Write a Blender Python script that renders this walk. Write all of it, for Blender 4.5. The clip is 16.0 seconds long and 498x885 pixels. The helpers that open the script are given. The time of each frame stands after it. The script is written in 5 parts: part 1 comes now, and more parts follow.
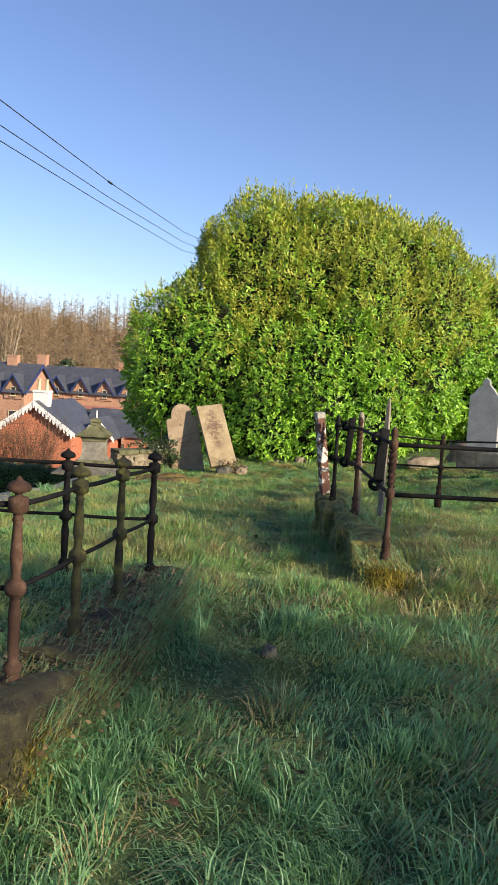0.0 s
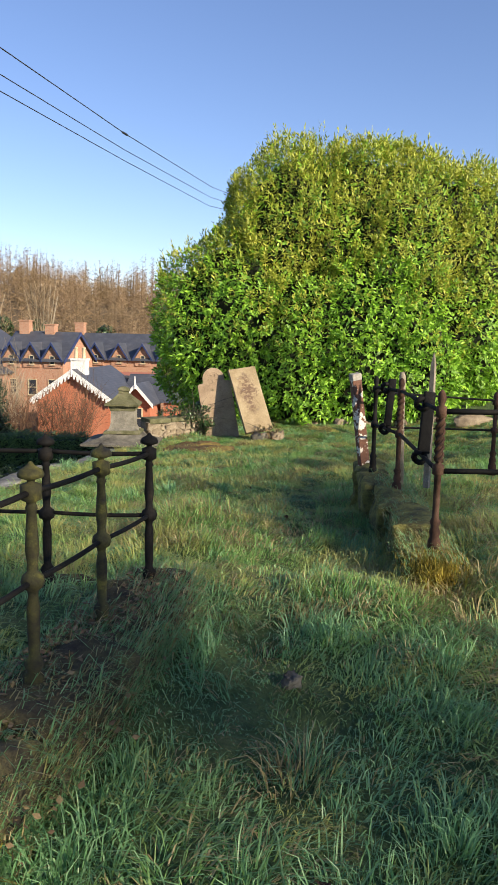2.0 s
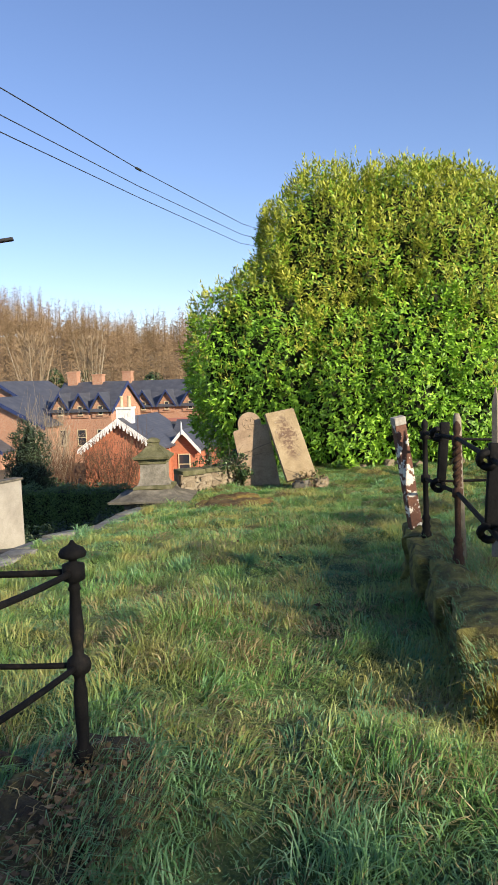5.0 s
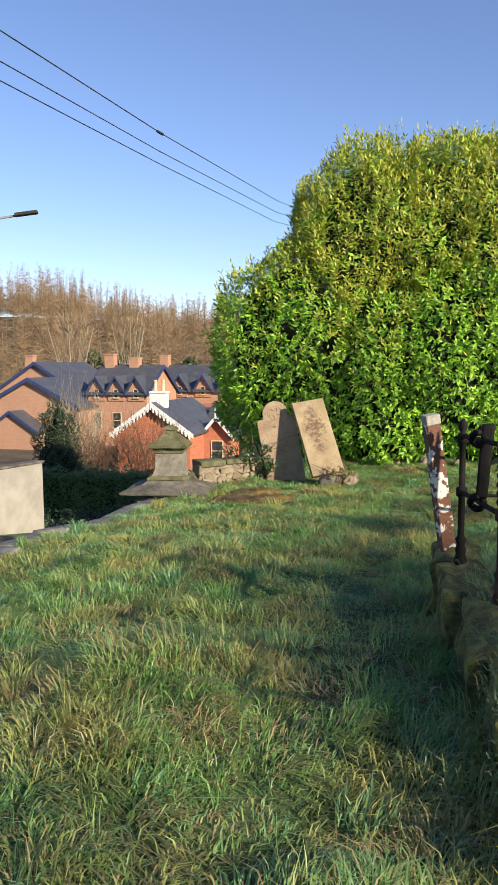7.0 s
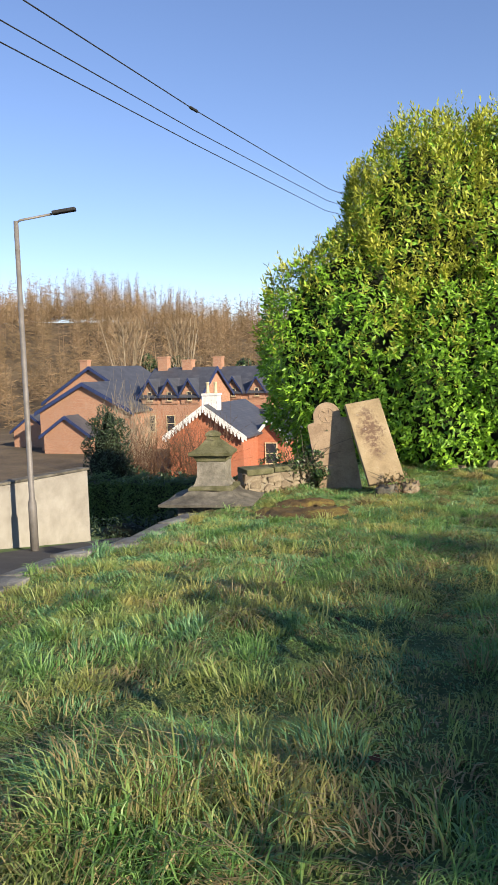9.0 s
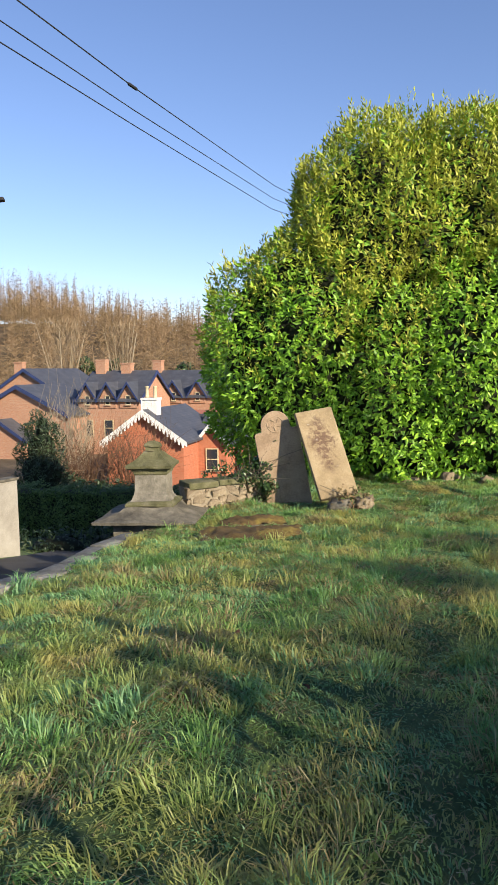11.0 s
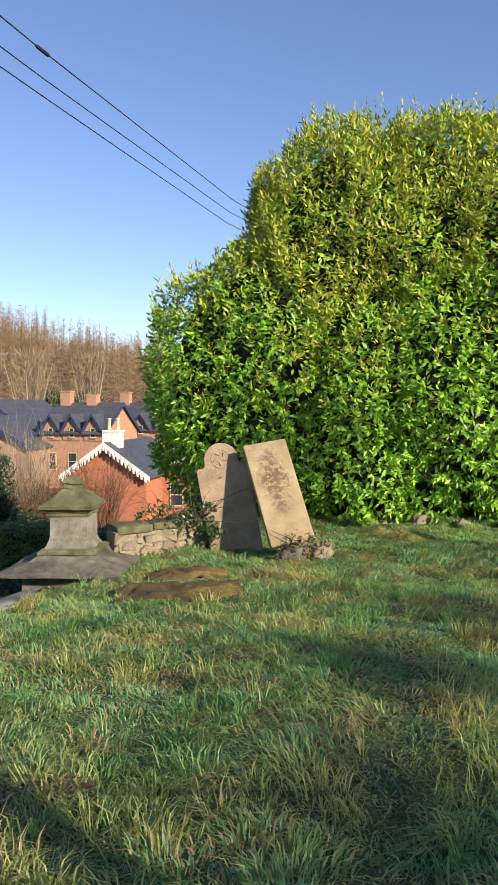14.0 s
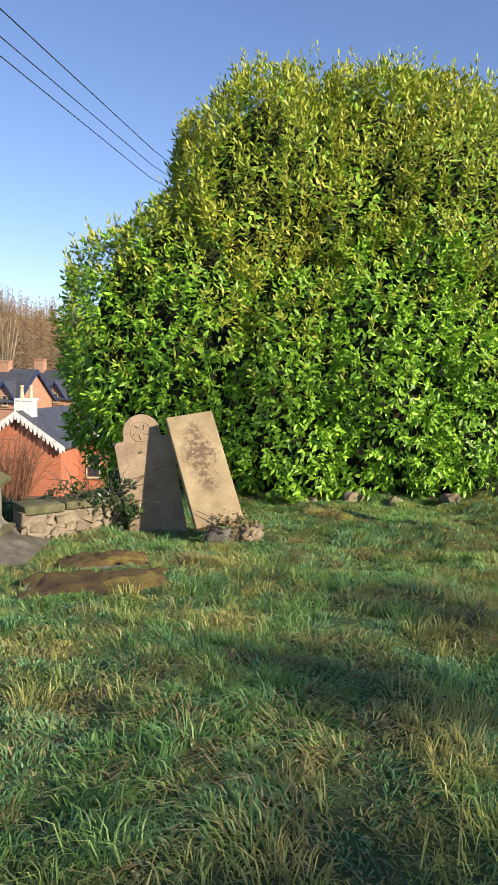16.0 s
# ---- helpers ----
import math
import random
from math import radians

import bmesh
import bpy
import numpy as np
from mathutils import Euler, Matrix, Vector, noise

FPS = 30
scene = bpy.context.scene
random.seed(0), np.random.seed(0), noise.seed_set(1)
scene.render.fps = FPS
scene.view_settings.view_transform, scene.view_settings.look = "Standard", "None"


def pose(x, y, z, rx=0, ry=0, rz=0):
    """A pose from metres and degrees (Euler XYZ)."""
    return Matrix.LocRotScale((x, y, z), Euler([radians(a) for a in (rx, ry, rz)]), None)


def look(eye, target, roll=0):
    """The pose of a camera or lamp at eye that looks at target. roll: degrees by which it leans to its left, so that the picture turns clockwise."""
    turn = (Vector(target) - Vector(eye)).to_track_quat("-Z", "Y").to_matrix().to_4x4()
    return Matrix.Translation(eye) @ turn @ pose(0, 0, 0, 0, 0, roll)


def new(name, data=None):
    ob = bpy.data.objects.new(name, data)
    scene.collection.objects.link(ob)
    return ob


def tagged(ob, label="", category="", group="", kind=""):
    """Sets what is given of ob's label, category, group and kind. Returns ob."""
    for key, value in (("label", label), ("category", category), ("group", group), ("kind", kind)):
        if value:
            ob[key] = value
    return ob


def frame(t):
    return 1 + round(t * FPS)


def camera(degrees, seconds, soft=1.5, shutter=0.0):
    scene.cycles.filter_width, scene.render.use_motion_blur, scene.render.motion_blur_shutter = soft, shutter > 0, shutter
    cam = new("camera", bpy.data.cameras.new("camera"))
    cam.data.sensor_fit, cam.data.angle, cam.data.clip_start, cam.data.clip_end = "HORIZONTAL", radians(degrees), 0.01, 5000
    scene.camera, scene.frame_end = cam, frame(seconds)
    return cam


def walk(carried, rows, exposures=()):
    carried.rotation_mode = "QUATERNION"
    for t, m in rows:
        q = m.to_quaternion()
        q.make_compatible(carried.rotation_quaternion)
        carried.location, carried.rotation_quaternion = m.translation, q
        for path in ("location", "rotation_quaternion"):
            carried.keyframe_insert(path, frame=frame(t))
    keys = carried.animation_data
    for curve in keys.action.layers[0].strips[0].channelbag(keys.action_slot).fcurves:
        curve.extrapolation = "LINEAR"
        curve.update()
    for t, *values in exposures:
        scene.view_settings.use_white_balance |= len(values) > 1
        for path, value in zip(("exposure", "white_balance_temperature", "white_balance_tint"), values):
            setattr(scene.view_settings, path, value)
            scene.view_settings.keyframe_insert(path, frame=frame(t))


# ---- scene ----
cam = camera(36.9, 16.0)
PATH = [
    (0, (-0.003, 0.175, 1.424), (-0.332, 2.14, 1.258), 3.6),
    (0.5, (0.103, 0.421, 1.39), (-0.191, 2.392, 1.218), 2.2),
    (1, (0.219, 0.642, 1.43), (-0.151, 2.589, 1.163), -0.6),
    (1.5, (0.122, 0.854, 1.399), (-0.313, 2.779, 1.071), -0.5),
    (2, (-0.002, 1.064, 1.441), (-0.437, 2.996, 1.165), 1.2),
    (2.5, (0.016, 1.283, 1.438), (-0.455, 3.214, 1.215), 0.0),
    (3, (0.081, 1.558, 1.441), (-0.49, 3.462, 1.222), -2.0),
    (3.5, (0.027, 1.742, 1.444), (-0.557, 3.642, 1.223), -1.6),
    (4, (-0.102, 1.986, 1.483), (-0.626, 3.905, 1.274), -0.9),
    (4.5, (-0.059, 2.252, 1.467), (-0.595, 4.17, 1.279), -1.9),
    (4.7, (-0.035, 2.329, 1.477), (-0.596, 4.241, 1.3), -2.4),
    (6.8, (-0.082, 3.585, 1.406), (-0.747, 5.464, 1.236), 0.2),
    (7, (-0.09, 3.612, 1.442), (-0.762, 5.484, 1.24), -0.4),
    (7.5, (-0.205, 3.947, 1.433), (-0.929, 5.796, 1.194), -0.9),
    (8, (-0.192, 4.303, 1.423), (-0.975, 6.129, 1.193), -1.8),
    (8.2, (-0.235, 4.433, 1.414), (-1.051, 6.246, 1.2), -1.8),
    (10.3, (-0.688, 5.441, 1.411), (-1.451, 7.279, 1.218), -0.8),
    (10.5, (-0.782, 5.577, 1.404), (-1.482, 7.44, 1.206), -0.6),
    (11, (-0.845, 5.719, 1.435), (-1.508, 7.597, 1.245), -1.0),
    (11.5, (-0.846, 6.082, 1.404), (-1.554, 7.946, 1.258), -2.3),
    (12, (-0.828, 6.293, 1.412), (-1.543, 8.156, 1.287), -2.6),
    (12.5, (-0.948, 6.679, 1.383), (-1.625, 8.559, 1.282), -1.6),
    (13, (-0.855, 6.888, 1.395), (-1.603, 8.743, 1.372), -2.1),
    (13.5, (-0.861, 7.195, 1.34), (-1.645, 9.034, 1.298), -1.1),
    (14, (-0.983, 7.58, 1.293), (-1.579, 9.487, 1.195), -0.3),
    (14.5, (-0.971, 7.819, 1.288), (-1.522, 9.74, 1.195), 0.3),
    (15, (-0.989, 8.029, 1.265), (-1.554, 9.941, 1.111), 0.1),
    (15.5, (-1.234, 8.239, 1.27), (-1.726, 10.166, 1.059), 0.8),
    (16, (-1.309, 8.401, 1.274), (-1.693, 10.356, 1.098), 0.7),
]
walk(cam, [(t, look(eye, target, roll)) for t, eye, target, roll in PATH])

# ---- world, sun, exposure ----
SUN_AZ = (0.87, -0.49)
SUN_EL = radians(23)
world = bpy.data.worlds.new("sky")
scene.world = world
world.use_nodes = True
wn = world.node_tree.nodes
wl = world.node_tree.links
for n in list(wn):
    wn.remove(n)
w_out = wn.new("ShaderNodeOutputWorld")
w_bg = wn.new("ShaderNodeBackground")
w_sky = wn.new("ShaderNodeTexSky")
w_sky.sky_type = "NISHITA"
w_sky.sun_disc = False
w_sky.sun_elevation = SUN_EL
w_sky.sun_rotation = math.atan2(SUN_AZ[0], SUN_AZ[1])
w_sky.air_density = 1.0
w_sky.dust_density = 0.1
w_sky.ozone_density = 3.0
w_bg.inputs["Strength"].default_value = 0.098
w_tint = wn.new("ShaderNodeMix")
w_tint.data_type, w_tint.blend_type = "RGBA", "MULTIPLY"
w_tint.inputs[0].default_value = 1.0
w_tint.inputs[7].default_value = (0.98, 0.922, 1.05, 1)
wl.new(w_sky.outputs[0], w_tint.inputs[6])
wl.new(w_tint.outputs[2], w_bg.inputs[0])
wl.new(w_bg.outputs[0], w_out.inputs[0])
sun = new("sun", bpy.data.lights.new("sun", "SUN"))
sun.data.energy = 5.0
sun.data.angle = radians(1.0)
sun.data.color = (1.0, 0.86, 0.66)
SUN_DIR = Vector((SUN_AZ[0] * math.cos(SUN_EL), SUN_AZ[1] * math.cos(SUN_EL), math.sin(SUN_EL)))
sun.matrix_world = look(SUN_DIR * 50, (0, 0, 0))
scene.view_settings.exposure = 0.85


# ---- materials ----
def material(name):
    m = bpy.data.materials.new(name)
    m.use_nodes = True
    nt = m.node_tree
    return m, nt, nt.nodes["Principled BSDF"]


def rgba(c):
    return (c[0], c[1], c[2], 1)


def noise_node(nt, scale, detail=4, rough=0.6, coord=None):
    n = nt.nodes.new("ShaderNodeTexNoise")
    n.inputs["Scale"].default_value = scale
    n.inputs["Detail"].default_value = detail
    n.inputs["Roughness"].default_value = rough
    if coord:
        nt.links.new(coord, n.inputs["Vector"])
    return n


def ramp(nt, fac, stops):
    r = nt.nodes.new("ShaderNodeValToRGB")
    while len(r.color_ramp.elements) < len(stops):
        r.color_ramp.elements.new(0.5)
    for e, (p, c) in zip(r.color_ramp.elements, stops):
        e.position, e.color = p, rgba(c)
    nt.links.new(fac, r.inputs[0])
    return r.outputs[0]


def mix(nt, fac, a, b, mode="MIX"):
    m = nt.nodes.new("ShaderNodeMix")
    m.data_type, m.blend_type = "RGBA", mode
    for sock, v in ((m.inputs[0], fac), (m.inputs[6], a), (m.inputs[7], b)):
        if isinstance(v, (int, float)):
            sock.default_value = v
        elif isinstance(v, tuple):
            sock.default_value = rgba(v)
        else:
            nt.links.new(v, sock)
    return m.outputs[2]


def bump(nt, bsdf, height, strength=0.4, dist=0.01):
    b = nt.nodes.new("ShaderNodeBump")
    b.inputs["Strength"].default_value = strength
    b.inputs["Distance"].default_value = dist
    nt.links.new(height, b.inputs["Height"])
    nt.links.new(b.outputs[0], bsdf.inputs["Normal"])


def coords(nt):
    return nt.nodes.new("ShaderNodeTexCoord").outputs["Object"]


def rough_mat(name, c1, c2, c3, scale, rough=0.85, fine=None, bump_d=0.01, strength=0.5, metal=0.0, spread=(0.35, 0.55, 0.72), spec=0.4):
    """Three tones over coarse noise, with a finer grain and relief."""
    m, nt, b = material(name)
    co = coords(nt)
    n1 = noise_node(nt, scale, 6, 0.65, co)
    n2 = noise_node(nt, fine or scale * 9, 5, 0.7, co)
    col = ramp(nt, n1.outputs[0], [(spread[0], c1), (spread[1], c2), (spread[2], c3)])
    grain = ramp(nt, n2.outputs[0], [(0.3, (0.6, 0.6, 0.6)), (0.7, (1.15, 1.15, 1.15))])
    nt.links.new(mix(nt, 0.8, col, grain, "MULTIPLY"), b.inputs["Base Color"])
    b.inputs["Roughness"].default_value = rough
    b.inputs["Metallic"].default_value = metal
    b.inputs["Specular IOR Level"].default_value = spec
    bump(nt, b, n2.outputs[0], strength, bump_d)
    return m


def leaf_mat(name, lo, mid, hi, patch, rough=0.45, trans=0.35, scale=1.2, patch_at=(0.5, 0.68)):
    """Leaf or blade: tone by island, drifts of another colour, some light through it."""
    m, nt, b = material(name)
    co = coords(nt)
    geo = nt.nodes.new("ShaderNodeNewGeometry")
    col = ramp(nt, geo.outputs["Random Per Island"], [(0.0, lo), (0.55, mid), (1.0, hi)])
    n1 = noise_node(nt, scale, 3, 0.6, co)
    f = ramp(nt, n1.outputs[0], [(patch_at[0], (0, 0, 0)), (patch_at[1], (1, 1, 1))])
    col = mix(nt, f, col, patch)
    nt.links.new(col, b.inputs["Base Color"])
    b.inputs["Roughness"].default_value = rough
    tr = nt.nodes.new("ShaderNodeBsdfTranslucent")
    nt.links.new(col, tr.inputs[0])
    ms = nt.nodes.new("ShaderNodeMixShader")
    ms.inputs[0].default_value = trans
    nt.links.new(b.outputs[0], ms.inputs[1])
    nt.links.new(tr.outputs[0], ms.inputs[2])
    nt.links.new(ms.outputs[0], nt.nodes["Material Output"].inputs[0])
    return m


M_SOIL = rough_mat("turf_soil", (0.065, 0.115, 0.036), (0.115, 0.18, 0.056), (0.20, 0.22, 0.085), 5.0, 0.95, 60, 0.05, 1.0)
M_LITTER = rough_mat("leaf_litter", (0.08, 0.06, 0.035), (0.13, 0.095, 0.055), (0.17, 0.13, 0.075), 0.2, 0.95, 3, 0.1, 0.6)
M_GRASS = leaf_mat("grass", (0.13, 0.28, 0.075), (0.22, 0.42, 0.11), (0.37, 0.55, 0.19), (0.50, 0.47, 0.16), 0.45, 0.5, 1.1, (0.42, 0.63))
M_GRASS_DEEP = leaf_mat("deep_grass", (0.125, 0.275, 0.115), (0.205, 0.405, 0.165), (0.35, 0.55, 0.27), (0.24, 0.42, 0.155), 0.42, 0.45, 1.6, (0.46, 0.7))
M_STRAW = leaf_mat("straw_grass", (0.22, 0.17, 0.075), (0.36, 0.29, 0.13), (0.50, 0.42, 0.22), (0.24, 0.26, 0.09), 0.6, 0.3, 2.0, (0.5, 0.7))
M_GOLD = leaf_mat("golden_moss", (0.20, 0.14, 0.02), (0.36, 0.27, 0.035), (0.50, 0.42, 0.08), (0.26, 0.27, 0.05), 0.7, 0.3, 6.0)
M_MOSS = rough_mat("moss", (0.06, 0.04, 0.02), (0.13, 0.085, 0.028), (0.28, 0.22, 0.045), 3.0, 0.95, 70, 0.02, 0.9)
M_LAUREL = leaf_mat("laurel_leaf", (0.085, 0.185, 0.015), (0.205, 0.41, 0.026), (0.38, 0.62, 0.05), (0.14, 0.31, 0.02), 0.50, 0.12, 0.8)
M_LAUREL_TOP = leaf_mat("laurel_new_leaf", (0.24, 0.28, 0.026), (0.36, 0.395, 0.042), (0.47, 0.48, 0.07), (0.26, 0.34, 0.028), 0.55, 0.15, 0.9)
# near-black, standing in for the shade deep between the leaves
M_SHADE_CORE = rough_mat("bush_shade_core", (0.008, 0.012, 0.004), (0.014, 0.02, 0.007), (0.03, 0.026, 0.014), 3, 0.95)
M_DARKLEAF = leaf_mat("dark_leaf", (0.015, 0.032, 0.014), (0.028, 0.05, 0.02), (0.045, 0.075, 0.03), (0.035, 0.06, 0.02), 0.5, 0.2)
M_HEDGE = leaf_mat("hedge_leaf", (0.05, 0.095, 0.02), (0.09, 0.155, 0.03), (0.15, 0.22, 0.045), (0.10, 0.15, 0.035), 0.6, 0.15, 0.8)
M_IVY = leaf_mat("ivy_leaf", (0.02, 0.045, 0.014), (0.035, 0.075, 0.02), (0.06, 0.11, 0.03), (0.06, 0.07, 0.03), 0.4, 0.2)
M_BARK = rough_mat("bark", (0.06, 0.05, 0.035), (0.10, 0.085, 0.06), (0.16, 0.14, 0.10), 4, 0.95, 40, 0.02)
M_TWIG = leaf_mat("bare_twig", (0.18, 0.12, 0.064), (0.275, 0.187, 0.103), (0.38, 0.27, 0.16), (0.19, 0.135, 0.07), 0.9, 0.2, 0.06)
M_TWIG_PALE = leaf_mat("pale_twig", (0.25, 0.20, 0.13), (0.34, 0.28, 0.19), (0.44, 0.38, 0.28), (0.3, 0.24, 0.15), 0.9, 0.2, 0.3)
M_TWIG_TAN = leaf_mat("tan_twig", (0.21, 0.15, 0.085), (0.29, 0.215, 0.13), (0.37, 0.29, 0.19), (0.27, 0.2, 0.12), 0.9, 0.2, 0.3)
M_TWIG_RED = leaf_mat("red_twig", (0.085, 0.042, 0.026), (0.14, 0.075, 0.042), (0.20, 0.12, 0.07), (0.11, 0.08, 0.04), 0.9, 0.15, 0.6)
M_KERB = rough_mat("mossy_kerb_stone", (0.045, 0.038, 0.022), (0.14, 0.135, 0.04), (0.32, 0.29, 0.075), 6, 0.95, 60, 0.03, 1.0, spread=(0.32, 0.46, 0.62))
M_EARTH = rough_mat("mossy_earth", (0.035, 0.028, 0.018), (0.095, 0.082, 0.036), (0.23, 0.215, 0.065), 9, 0.97, 70, 0.03, 1.0)
M_IRON = rough_mat("old_iron", (0.008, 0.008, 0.008), (0.013, 0.012, 0.011), (0.032, 0.025, 0.018), 9, 0.75, 90, 0.004, 0.6, 0.0, spec=0.12)
M_IRON_MOSS = rough_mat("mossy_iron", (0.014, 0.012, 0.010), (0.06, 0.055, 0.016), (0.20, 0.18, 0.03), 11, 0.85, 80, 0.004, 0.6)
M_RUST = rough_mat("rusted_iron", (0.035, 0.020, 0.015), (0.075, 0.042, 0.028), (0.13, 0.08, 0.055), 8, 0.85, 90, 0.004, 0.7, 0.0, spec=0.15)
M_BLACK = rough_mat("black_iron", (0.005, 0.005, 0.006), (0.009, 0.009, 0.009), (0.02, 0.017, 0.015), 10, 0.7, 80, 0.004, 0.6, 0.0, spec=0.12)
M_STONE = rough_mat("sandstone", (0.22, 0.15, 0.095), (0.36, 0.265, 0.175), (0.45, 0.345, 0.235), 2.2, 0.92, 60, 0.006, 0.5)


def slab_mat():
    """Pale sandstone, flaking red-brown down the middle of its face, with grey lichen spots."""
    m, nt, b = material("flaking_sandstone")
    co = coords(nt)
    n1, n2, n3 = noise_node(nt, 2.6, 5, 0.6, co), noise_node(nt, 11, 6, 0.75, co), noise_node(nt, 70, 4, 0.7, co)
    col = ramp(nt, n1.outputs[0], [(0.3, (0.19, 0.14, 0.078)), (0.5, (0.29, 0.22, 0.125)), (0.7, (0.37, 0.295, 0.18))])
    sep = nt.nodes.new("ShaderNodeSeparateXYZ")
    nt.links.new(co, sep.inputs[0])

    def hump(sock, centre, half):
        d = nt.nodes.new("ShaderNodeMath")
        d.operation = "SUBTRACT"
        nt.links.new(sock, d.inputs[0])
        d.inputs[1].default_value = centre
        a = nt.nodes.new("ShaderNodeMath")
        a.operation = "ABSOLUTE"
        nt.links.new(d.outputs[0], a.inputs[0])
        return ramp(nt, a.outputs[0], [(0.0, (1, 1, 1)), (half * 1.25, (0, 0, 0))])

    zone = mix(nt, 1.0, hump(sep.outputs[0], -0.04, 0.30), hump(sep.outputs[2], 0.98, 0.62), "MULTIPLY")
    worn = ramp(nt, mix(nt, 1.0, ramp(nt, n2.outputs[0], [(0.34, (0, 0, 0)), (0.66, (1, 1, 1))]), zone, "MULTIPLY"), [(0.14, (0, 0, 0)), (0.36, (0.85, 0.85, 0.85))])
    stain = ramp(nt, n3.outputs[0], [(0.3, (0.05, 0.027, 0.02)), (0.7, (0.15, 0.082, 0.055))])
    col = mix(nt, worn, col, stain)
    spots = ramp(nt, n2.outputs[0], [(0.62, (0, 0, 0)), (0.70, (0.6, 0.6, 0.6))])
    col = mix(nt, spots, col, (0.46, 0.42, 0.33))
    grain = ramp(nt, n3.outputs[0], [(0.3, (0.72, 0.72, 0.72)), (0.7, (1.1, 1.1, 1.1))])
    nt.links.new(mix(nt, 0.8, col, grain, "MULTIPLY"), b.inputs["Base Color"])
    b.inputs["Roughness"].default_value = 0.93
    bump(nt, b, n2.outputs[0], 0.7, 0.02)
    return m


M_STONE_LICHEN = slab_mat()
M_GREYSTONE = rough_mat("weathered_stone", (0.055, 0.05, 0.04), (0.14, 0.128, 0.10), (0.23, 0.21, 0.165), 3, 0.93, 50, 0.01, 0.7)
M_GREYSTONE_MOSS = rough_mat("mossy_stone", (0.075, 0.075, 0.032), (0.135, 0.13, 0.065), (0.21, 0.19, 0.125), 4, 0.95, 60, 0.015, 0.8)
M_PIER = rough_mat("pale_worn_stone", (0.12, 0.11, 0.085), (0.24, 0.22, 0.175), (0.33, 0.305, 0.25), 3, 0.93, 50, 0.008, 0.6)
M_WITHERED = leaf_mat("withered_leaf", (0.10, 0.06, 0.03), (0.19, 0.12, 0.06), (0.30, 0.21, 0.11), (0.16, 0.14, 0.06), 0.8, 0.2, 2.0)
M_GRANITE = rough_mat("grey_headstone", (0.26, 0.255, 0.24), (0.33, 0.325, 0.31), (0.42, 0.41, 0.39), 4, 0.8, 120, 0.003, 0.3)
M_RUBBLE = rough_mat("rubble_stone", (0.12, 0.09, 0.06), (0.25, 0.20, 0.135), (0.40, 0.335, 0.23), 2.4, 0.93, 45, 0.012, 0.8)
M_MORTAR = rough_mat("lime_mortar", (0.20, 0.165, 0.115), (0.28, 0.235, 0.165), (0.34, 0.29, 0.21), 6, 0.97, 70, 0.01, 0.8)
M_ASPHALT = rough_mat("asphalt", (0.035, 0.035, 0.037), (0.05, 0.05, 0.052), (0.07, 0.068, 0.066), 0.8, 0.9, 90, 0.004, 0.5)
M_COPING = rough_mat("pale_coping", (0.08, 0.08, 0.07), (0.19, 0.185, 0.165), (0.42, 0.41, 0.38), 2.2, 0.9, 40, 0.01, 0.6)
M_RENDER = rough_mat("white_render", (0.27, 0.25, 0.215), (0.35, 0.33, 0.285), (0.41, 0.39, 0.345), 1.4, 0.92, 40, 0.006, 0.5)
M_WHITE = rough_mat("white_paint", (0.66, 0.65, 0.61), (0.76, 0.75, 0.72), (0.80, 0.80, 0.78), 3, 0.6, 40, 0.002, 0.2)
M_BLUE = rough_mat("blue_paint", (0.025, 0.037, 0.10), (0.032, 0.05, 0.135), (0.045, 0.065, 0.165), 2, 0.5, 30, 0.002, 0.2)
M_CLAY = rough_mat("buff_clay", (0.50, 0.42, 0.26), (0.60, 0.51, 0.33), (0.66, 0.58, 0.40), 3, 0.8, 40, 0.003, 0.3)
M_STEEL = rough_mat("weathered_steel", (0.15, 0.14, 0.125), (0.21, 0.195, 0.18), (0.26, 0.25, 0.235), 2, 0.6, 40, 0.002, 0.2, 0.2)
M_CABLE = rough_mat("cable", (0.012, 0.012, 0.014), (0.02, 0.02, 0.022), (0.03, 0.03, 0.03), 3, 0.7)
M_PALEWOOD = rough_mat("weathered_wood", (0.16, 0.13, 0.09), (0.27, 0.23, 0.17), (0.36, 0.32, 0.25), 5, 0.92, 60, 0.004, 0.6)


def brick_mat(name, c1, c2, mortar, patch):
    m, nt, b = material(name)
    co = coords(nt)
    sep = nt.nodes.new("ShaderNodeSeparateXYZ")
    nt.links.new(co, sep.inputs[0])
    add = nt.nodes.new("ShaderNodeMath")
    nt.links.new(sep.outputs[0], add.inputs[0])
    nt.links.new(sep.outputs[1], add.inputs[1])
    com = nt.nodes.new("ShaderNodeCombineXYZ")
    nt.links.new(add.outputs[0], com.inputs[0])
    nt.links.new(sep.outputs[2], com.inputs[1])
    br = nt.nodes.new("ShaderNodeTexBrick")
    nt.links.new(com.outputs[0], br.inputs["Vector"])
    br.inputs["Color1"].default_value, br.inputs["Color2"].default_value, br.inputs["Mortar"].default_value = rgba(c1), rgba(c2), rgba(mortar)
    br.inputs["Scale"].default_value = 1.0
    br.inputs["Brick Width"].default_value, br.inputs["Row Height"].default_value, br.inputs["Mortar Size"].default_value = 0.225, 0.075, 0.006
    n1 = noise_node(nt, 0.7, 5, 0.65, co)
    f = ramp(nt, n1.outputs[0], [(0.42, (0, 0, 0)), (0.68, (0.6, 0.6, 0.6))])
    nt.links.new(mix(nt, f, br.outputs["Color"], patch), b.inputs["Base Color"])
    b.inputs["Roughness"].default_value = 0.9
    bump(nt, b, br.outputs["Fac"], 0.3, 0.004)
    return m


